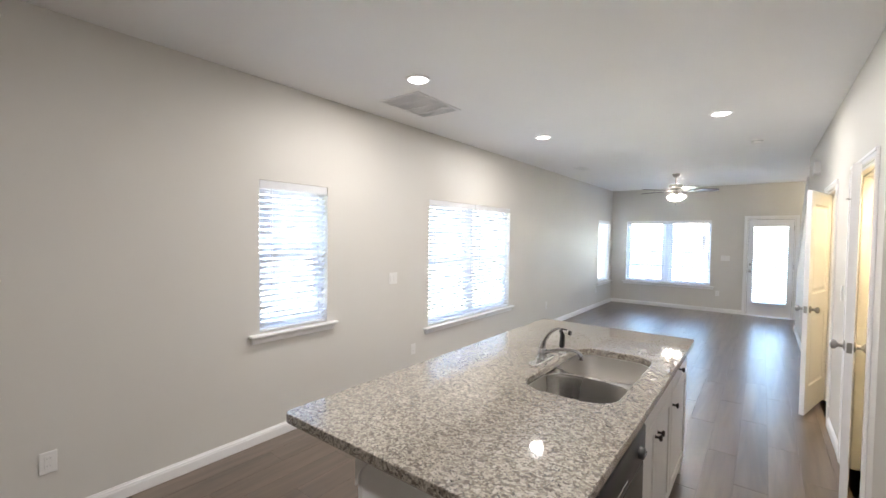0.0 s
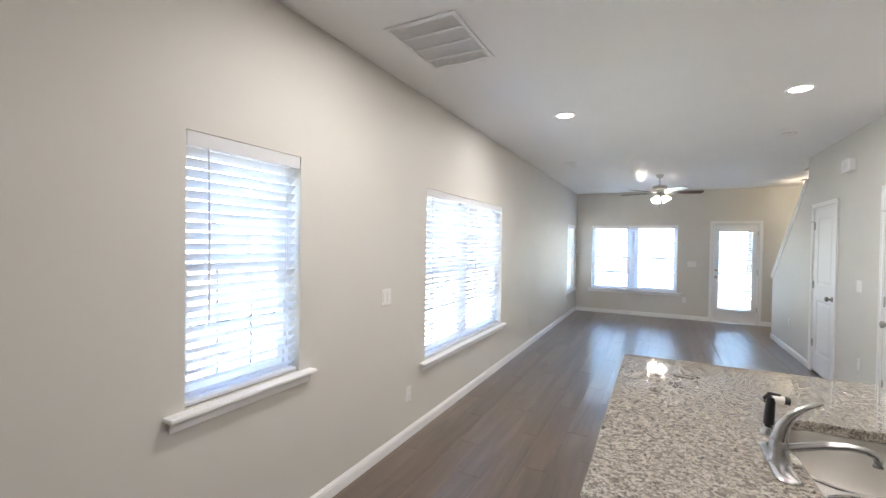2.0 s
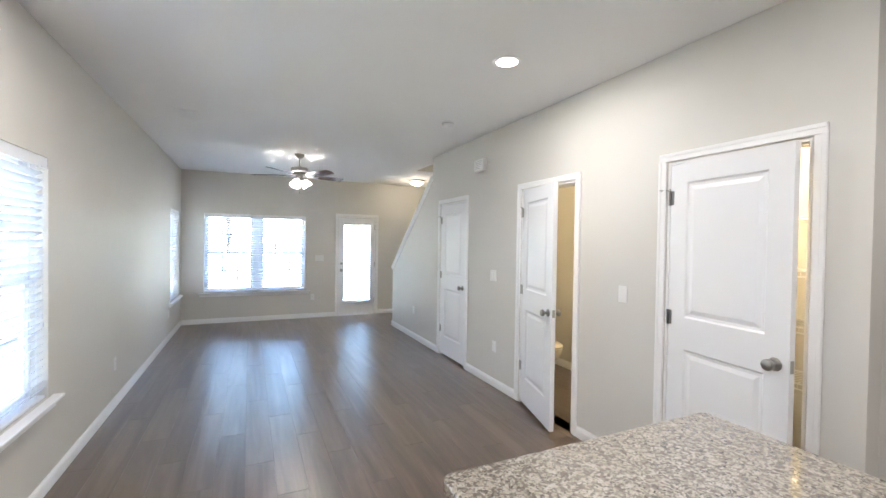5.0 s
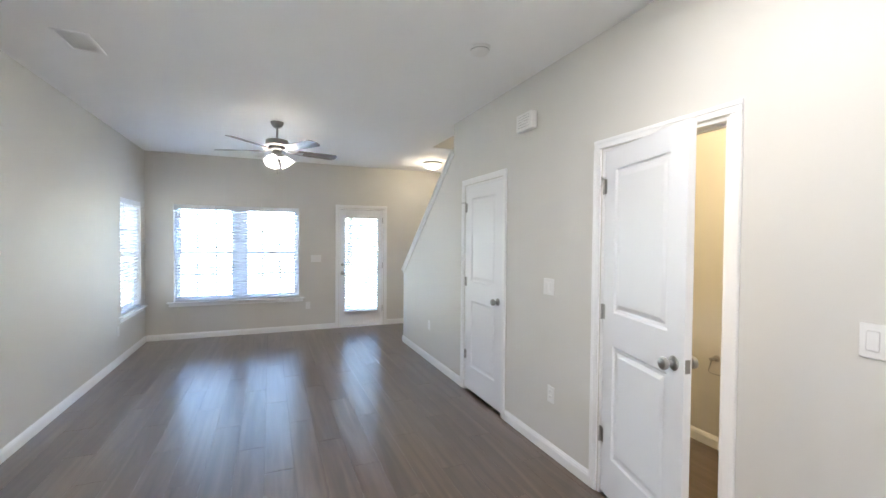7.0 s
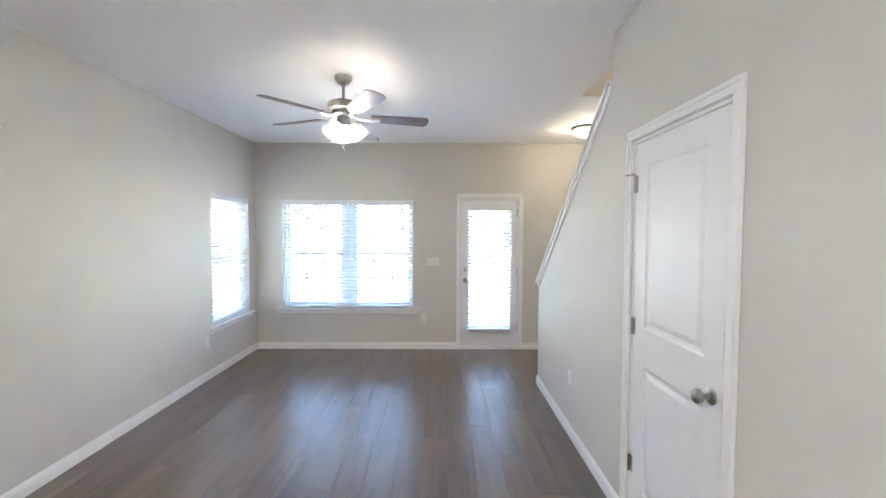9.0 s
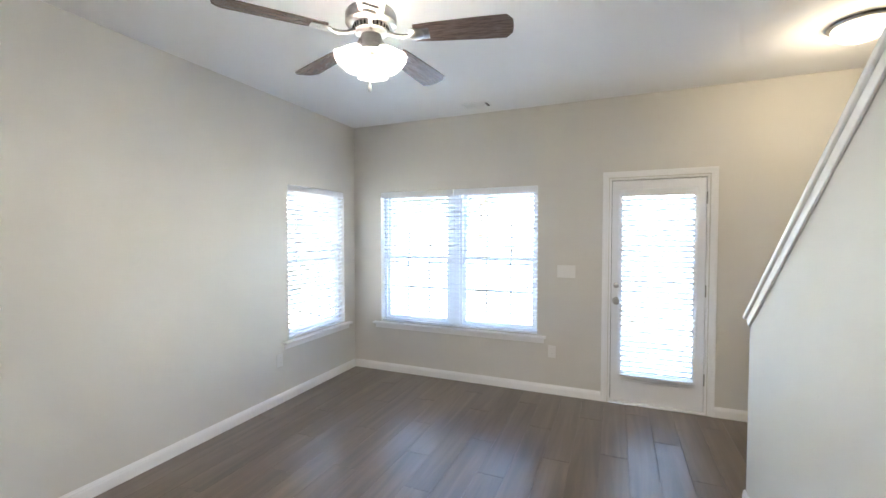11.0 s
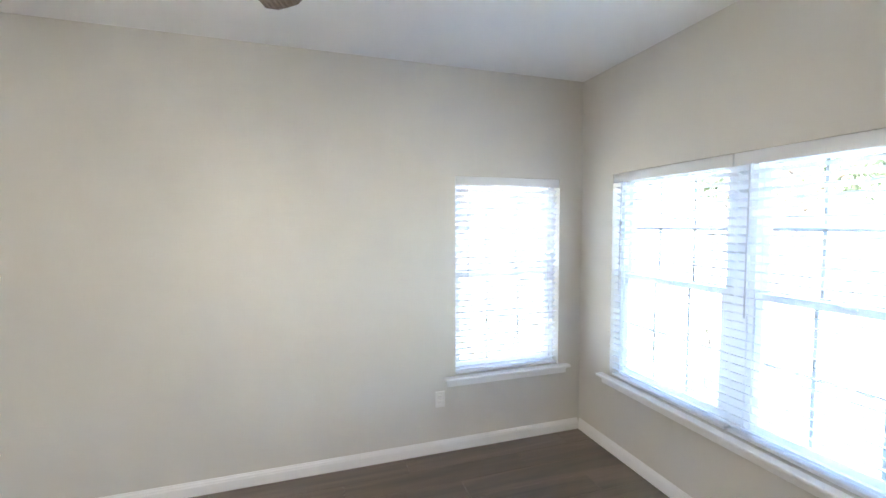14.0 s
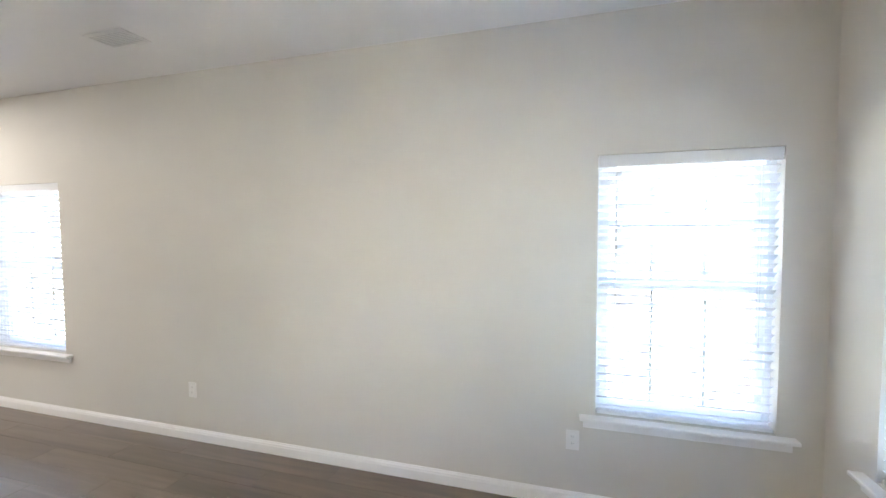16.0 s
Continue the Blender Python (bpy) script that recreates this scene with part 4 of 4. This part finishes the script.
for k in range(3):
    a = 358 + 120 * k
    m = pose(0, 0, -0.345, 0, 0, a) @ pose(0.045, 0, 0, 0, 0, 0) @ pose(0, 0, 0, 0, -34, 0)
    arm = bmesh.new()
    tube(arm, [(-0.02, 0, 0.012), (0, 0, 0), (0, 0, -0.03)], 0.012, 12)
    lathe(arm, [(0.001, -0.020), (0.022, -0.020), (0.026, -0.028), (0.026, -0.042), (0.001, -0.042)], 18)
    o = put("lamp_holder", arm, NICKEL, fan, smooth=True)
    o.matrix_basis = m
    if shade is None:
        bm = bmesh.new()
        prof = [(0.024, -0.034), (0.032, -0.046), (0.044, -0.068), (0.053, -0.090), (0.063, -0.112), (0.072, -0.124)]
        rings = []
        for r, z in prof:
            flute = 0.05 * max(0, (-z - 0.09)) / 0.05
            rings.append([bm.verts.new((r * (1 + flute * math.cos(6 * t)) * math.cos(t), r * (1 + flute * math.cos(6 * t)) * math.sin(t), z)) for t in [2 * math.pi * q / 36 for q in range(36)]])
        for p, q in zip(rings, rings[1:]):
            for j in range(36):
                bm.faces.new((p[j], p[(j + 1) % 36], q[(j + 1) % 36], q[j]))
        shade = put("shade", bm, SHADE, fan, smooth=True)
        sol = shade.modifiers.new("thickness", "SOLIDIFY")
        sol.thickness = 0.003
        s = shade
    else:
        s = shade.copy()
        scene.collection.objects.link(s)
    s.matrix_basis = m
tagged(shade, "lit white frosted glass shade")
bm = bmesh.new()
tube(bm, [(0.0, -0.012, -0.392), (0.0, -0.012, -0.525)], 0.002, 6)
lathe(bm, [(0.002, 0.03), (0.007, 0.02), (0.0095, 0.004), (0.005, -0.006), (0.001, -0.008)], 12, Matrix.Translation((0, -0.012, -0.552)))
put("pull_chain", bm, NICKEL, fan, smooth=True)

dome = empty("dome_light", (1.07, 10.55, ZC))
tagged(dome, "lit frosted dome light by the stairs", "light")
bm = bmesh.new()
lathe(bm, [(0.001, -0.0005), (0.150, -0.0005), (0.155, -0.012), (0.140, -0.024), (0.001, -0.024)], 36)
put("pan", bm, NICKEL, dome, smooth=True)
bm = bmesh.new()
lathe(bm, [(0.138, -0.0245), (0.132, -0.052), (0.105, -0.082), (0.06, -0.10), (0.001, -0.106)], 36)
put("bowl", bm, DOME, dome, smooth=True)


# ---- wall plates ----
def plate(at, turn, kind, gangs=1):
    """A wall plate whose back lies on y = 0 and which faces -y."""
    w = 0.072 + 0.046 * (gangs - 1)
    name, label, cat = {"outlet": ("wall_outlet", "white duplex outlet plate on the wall", "outlet"),
                        "switch": ("light_switch", "white rocker light switch plate on the wall", "switch"),
                        "blank": ("wall_plate", "white wall plate", "wall plate")}[kind]
    p = empty(name, at, turn)
    tagged(p, label, cat, name + "s")
    bm = bmesh.new()
    block(bm, -w / 2, w / 2, -0.006, -0.0005, -0.058, 0.058, bevel=0.003)
    put("cover", bm, PLATE, p)
    for g in range(gangs):
        x = (g - (gangs - 1) / 2) * 0.046
        bm = bmesh.new()
        if kind == "outlet":
            for z in (-0.02, 0.02):
                block(bm, x - 0.017, x + 0.017, -0.0085, -0.0055, z - 0.0145, z + 0.0145, bevel=0.003)
            put("socket", bm, PLATE, p)
            bm = bmesh.new()
            for z in (-0.02, 0.02):
                for dx in (-0.006, 0.006):
                    block(bm, x + dx - 0.001, x + dx + 0.001, -0.0088, -0.0084, z - 0.002, z + 0.006)
            tagged(put("slot", bm, GREYLINE, p), kind="stuff")
        elif kind == "switch":
            block(bm, x - 0.017, x + 0.017, -0.009, -0.0055, -0.033, 0.033, bevel=0.003)
            put("rocker", bm, PLATE, p)
    return p


WEST, EAST = 90, -90
plate((XL, 1.064, 0.358), WEST, "outlet")
plate((XL, 3.66, 1.15), WEST, "switch", 2)
plate((XL, 3.98, 0.355), WEST, "outlet")
plate((XL, 7.483, 0.39), WEST, "outlet")
plate((XL, 10.23, 0.393), WEST, "outlet")
plate((-0.653, YF, 1.18), 0, "switch", 3)
plate((-0.779, YF, 0.41), 0, "outlet")
plate((XR, 4.965, 1.19), EAST, "switch", 1)
plate((XR, 6.675, 1.184), EAST, "switch", 2)
plate((XR, 6.635, 0.43), EAST, "outlet")
plate((XR, 9.05, 0.45), EAST, "outlet")
chime = empty("door_chime", (XR, 6.945, 2.405))
tagged(chime, "white door chime box high on the wall", "chime")
bm = bmesh.new()
block(bm, -0.055, -0.0005, -0.10, 0.10, -0.065, 0.065, bevel=0.008)
put("cover", bm, PLATE, chime)
bm = bmesh.new()
for k in range(5):
    block(bm, -0.0553, -0.0548, -0.07, 0.07, -0.040 + 0.02 * k, -0.037 + 0.02 * k)
put("vent_slot", bm, GREYLINE, chime)

# ---- bathroom ----
toilet = empty("toilet", (1.08, 7.05, 0.0))
tagged(toilet, "white porcelain toilet with closed lid in the bathroom", "toilet")
bm = bmesh.new()
prev = None
for z, cy, rx, ry in ((0.003, -0.37, 0.105, 0.22), (0.05, -0.37, 0.10, 0.215), (0.16, -0.38, 0.095, 0.20), (0.24, -0.40, 0.12, 0.22), (0.32, -0.43, 0.165, 0.25), (0.37, -0.44, 0.182, 0.262), (0.385, -0.44, 0.180, 0.260)):
    ring = [bm.verts.new((rx * math.cos(t), cy + ry * math.sin(t), z)) for t in [2 * math.pi * q / 32 for q in range(32)]]
    if prev:
        for k in range(32):
            bm.faces.new((prev[k], prev[(k + 1) % 32], ring[(k + 1) % 32], ring[k]))
    else:
        bm.faces.new(ring)
    prev = ring
bm.faces.new(prev)
block(bm, -0.10, 0.10, -0.24, -0.03, 0.20, 0.384, bevel=0.02)
put("bowl", bm, PORCELAIN, toilet, smooth=True)
for name, z0, z1, g in (("seat", 0.387, 0.405, 1.03), ("lid", 0.409, 0.430, 1.04)):
    bm = bmesh.new()
    prof = [(0.001, z0), (0.97, z0), (1.0, z0 + 0.006), (1.0, z1 - 0.008), (0.96, z1 - 0.001), (0.001, z1)]
    lathe(bm, prof, 36, Matrix.Translation((0, -0.44, 0)) @ Matrix.Diagonal((0.184 * g, 0.258 * g, 1, 1)))
    put(name, bm, PORCELAIN, toilet, smooth=True)
bm = bmesh.new()
block(bm, -0.20, 0.20, -0.19, -0.012, 0.386, 0.72, bevel=0.018)
put("tank", bm, PORCELAIN, toilet, smooth=True)
bm = bmesh.new()
block(bm, -0.215, 0.215, -0.20, -0.005, 0.721, 0.755, bevel=0.012)
put("tank_lid", bm, PORCELAIN, toilet, smooth=True)
bm = bmesh.new()
tube(bm, [(-0.15, -0.192, 0.66), (-0.15, -0.21, 0.66), (-0.09, -0.215, 0.655)], 0.007, 10)
put("flush_lever", bm, CHROME, toilet, smooth=True)
holder = empty("paper_holder", (1.65, 6.27, 0.66))
tagged(holder, "empty satin nickel paper holder on the bathroom wall", "holder")
bm = bmesh.new()
lathe(bm, [(0.001, 0.0005), (0.024, 0.0005), (0.022, 0.008), (0.009, 0.012), (0.008, 0.05), (0.014, 0.056), (0.012, 0.066), (0.001, 0.068)], 18, pose(0, 0, 0, 0, -90, 0))
put("post", bm, NICKEL, holder, smooth=True)
bm = bmesh.new()
tube(bm, [(-0.055, 0, -0.005), (-0.06, 0.02, -0.09), (-0.06, 0.0, -0.10), (-0.06, -0.14, -0.10), (-0.06, -0.15, -0.09)], 0.004, 8)
put("arm", bm, NICKEL, holder, smooth=True)

# ---- pantry ----
for k, z in enumerate((0.76, 1.08, 1.40, 1.71)):
    sh = empty("wire_shelf", (1.219, 0, z))
    tagged(sh, "white wire pantry shelf on the back wall", "shelf", "wire pantry shelves")
    bm = bmesh.new()
    for dz in (0.0, -0.032):
        tube(bm, [(-0.30, YK + 0.13, dz), (-0.30, 4.77, dz)], 0.0042, 8)
    tube(bm, [(-0.005, YK + 0.13, 0), (-0.005, 4.77, 0)], 0.0042, 8)
    put("rail", bm, TRIM, sh)
    bm = bmesh.new()
    y = YK + 0.14
    while y < 4.76:
        block(bm, -0.30, -0.005, y - 0.0013, y + 0.0013, 0.003, 0.0056)
        block(bm, -0.3045, -0.302, y - 0.0013, y + 0.0013, -0.032, 0.003)
        y += 0.026
    tagged(put("wire", bm, TRIM, sh), kind="stuff")

# ---- outside ----
ground = box("ground", (-250, 250, -250, 250, -0.62, -0.55), LAWN)
structure(ground, "pale neutral lawn reaching to the horizon", "ground")
structure(box("patio", (-3.4, 2.4, YF + 0.165, YF + 3.2, -0.56, -0.10), CONCRETE, bevel=0.01), "pale concrete patio slab behind the house", "patio")


def tree(x, y, height, spread, seed):
    rnd = random.Random(seed)
    t = empty("tree", (x, y, -0.56))
    tagged(t, "leafy green tree beyond the lawn", "tree", "trees beyond the lawn")
    bm = bmesh.new()
    top = (rnd.uniform(-0.3, 0.3), rnd.uniform(-0.3, 0.3), height * 0.8)
    tube(bm, [(0, 0, 0), (0.05, 0.04, height * 0.25), top], [0.22, 0.17, 0.04], 10)
    tips = [Vector(top)]
    for k in range(9):
        a, z = rnd.uniform(0, 6.28), height * rnd.uniform(0.28, 0.6)
        r = spread * rnd.uniform(0.5, 0.95)
        e = Vector((r * math.cos(a), r * math.sin(a), z + height * rnd.uniform(0.12, 0.3)))
        tube(bm, [(0.03, 0.03, z), tuple(e * 0.5 + Vector((0, 0, z * 0.5))), tuple(e)], [0.08, 0.05, 0.015], 6)
        tips += [e, e * 0.6 + Vector((0, 0, z * 0.4))]
    put("trunk", bm, BARK, t, smooth=True)
    verts, faces = [], []
    for c in tips:
        rad = spread * rnd.uniform(0.25, 0.45)
        for _ in range(190):
            d = Vector((rnd.gauss(0, 1), rnd.gauss(0, 1), rnd.gauss(0, 0.75))).normalized() * rad * rnd.random() ** 0.4
            p = c + d
            u = Vector((rnd.gauss(0, 1), rnd.gauss(0, 1), rnd.gauss(0, 1))).normalized()
            w = u.orthogonal().normalized()
            s = rnd.uniform(0.08, 0.17)
            n = len(verts)
            verts += [p - u * s, p + w * s * 0.5, p + u * s, p - w * s * 0.5]
            faces.append((n, n + 1, n + 2, n + 3))
    me = bpy.data.meshes.new("foliage")
    me.from_pydata([tuple(v) for v in verts], [], faces)
    me.materials.append(LEAF)
    fo = new("foliage", me)
    fo.parent = t
    tagged(fo, kind="stuff")


for x, y, h, s, seed in ((-3.2, 34.0, 9.5, 3.2, 3), (4.6, 38.0, 9.5, 3.2, 5), (-13.0, 30.0, 9.0, 3.4, 8), (-8.4, 33.0, 9.0, 3.4, 11), (-18.5, 33.0, 9.0, 3.4, 13)):
    tree(x, y, h, s, seed)

house = empty("neighbour_house", (-13.0, 7.0, -0.56))
tagged(house, "pale sided neighbouring house with a grey roof", "house")
bm = bmesh.new()
block(bm, -3.0, 3.0, -9.0, 9.0, 0.0, 5.6)
put("wall", bm, SIDING, house)
bm = bmesh.new()
for k in range(30):
    m = Matrix.Translation((3.012, 0, 0.12 + 0.18 * k)) @ Matrix.Rotation(radians(-4), 4, "Y")
    block(bm, -0.010, 0.010, -9.0, 9.0, -0.092, 0.092, turn=m)
tagged(put("siding_board", bm, SIDING, house), kind="stuff")
bm = bmesh.new()
prof = [(-3.5, 5.6), (3.5, 5.6), (0.0, 8.0)]
a = [bm.verts.new((x, -9.4, z)) for x, z in prof]
b = [bm.verts.new((x, 9.4, z)) for x, z in prof]
bm.faces.new(a)
bm.faces.new(b)
for k in range(3):
    bm.faces.new((a[k], a[(k + 1) % 3], b[(k + 1) % 3], b[k]))
put("roof", bm, SHINGLE, house)
for y in (-5.5, -1.5, 2.6, 6.2):
    for z in (1.1, 3.7):
        slab("window", "x", 3.03, 3.07, rect(y - 0.55, y + 0.55, z, z + 1.4), [rect(y - 0.48, y - 0.02, z + 0.07, z + 1.33), rect(y + 0.02, y + 0.48, z + 0.07, z + 1.33)], VINYL, house)
        box("window_pane", (3.022, 3.026, y - 0.5, y + 0.5, z + 0.05, z + 1.35), DUCT, house)

# ---- floor ----
sub = bmesh.new()
block(sub, XL, 1.648, YS, YF, -0.12, -0.004)
floor = structure(put("floor", sub, GROOVE), "dark brown wood-look vinyl plank floor", "floor")
PW, PL, GAP = 0.18, 1.22, 0.0006


def plank_mesh(width, length):
    bm = bmesh.new()
    block(bm, -width / 2 + GAP, width / 2 - GAP, -length / 2 + GAP, length / 2 - GAP, -0.0038, 0.0, bevel=0.0009)
    bmesh.ops.recalc_face_normals(bm, faces=bm.faces)
    me = bpy.data.meshes.new("plank")
    bm.to_mesh(me)
    bm.free()
    me.materials.append(PLANK)
    return me


made = {}
rest = bmesh.new()
rnd = random.Random(4)
x = XL + 0.0005
column = 0
while x < 1.645:
    w = min(PW, 1.646 - x)
    y = YS - PL * ((column * 0.37 + rnd.uniform(0, 0.12)) % 1.0)
    while y < YF:
        y0, y1 = max(y, YS), min(y + PL, YF - 0.001)
        if y1 - y0 > 0.03:
            if x < XR + 0.1 and y0 > 0.3:
                key = (round(w, 3), round(y1 - y0, 3))
                if key not in made:
                    made[key] = plank_mesh(w, y1 - y0)
                p = new("plank", made[key])
                p.parent = floor
                p.location = (x + w / 2, (y0 + y1) / 2, 0)
            else:
                block(rest, x + GAP, x + w - GAP, y0 + GAP, y1 - GAP, -0.0038, 0.0)
        y += PL
    x += PW
    column += 1
r = put("plank_rest", rest, PLANK, floor)
tagged(r, kind="stuff")
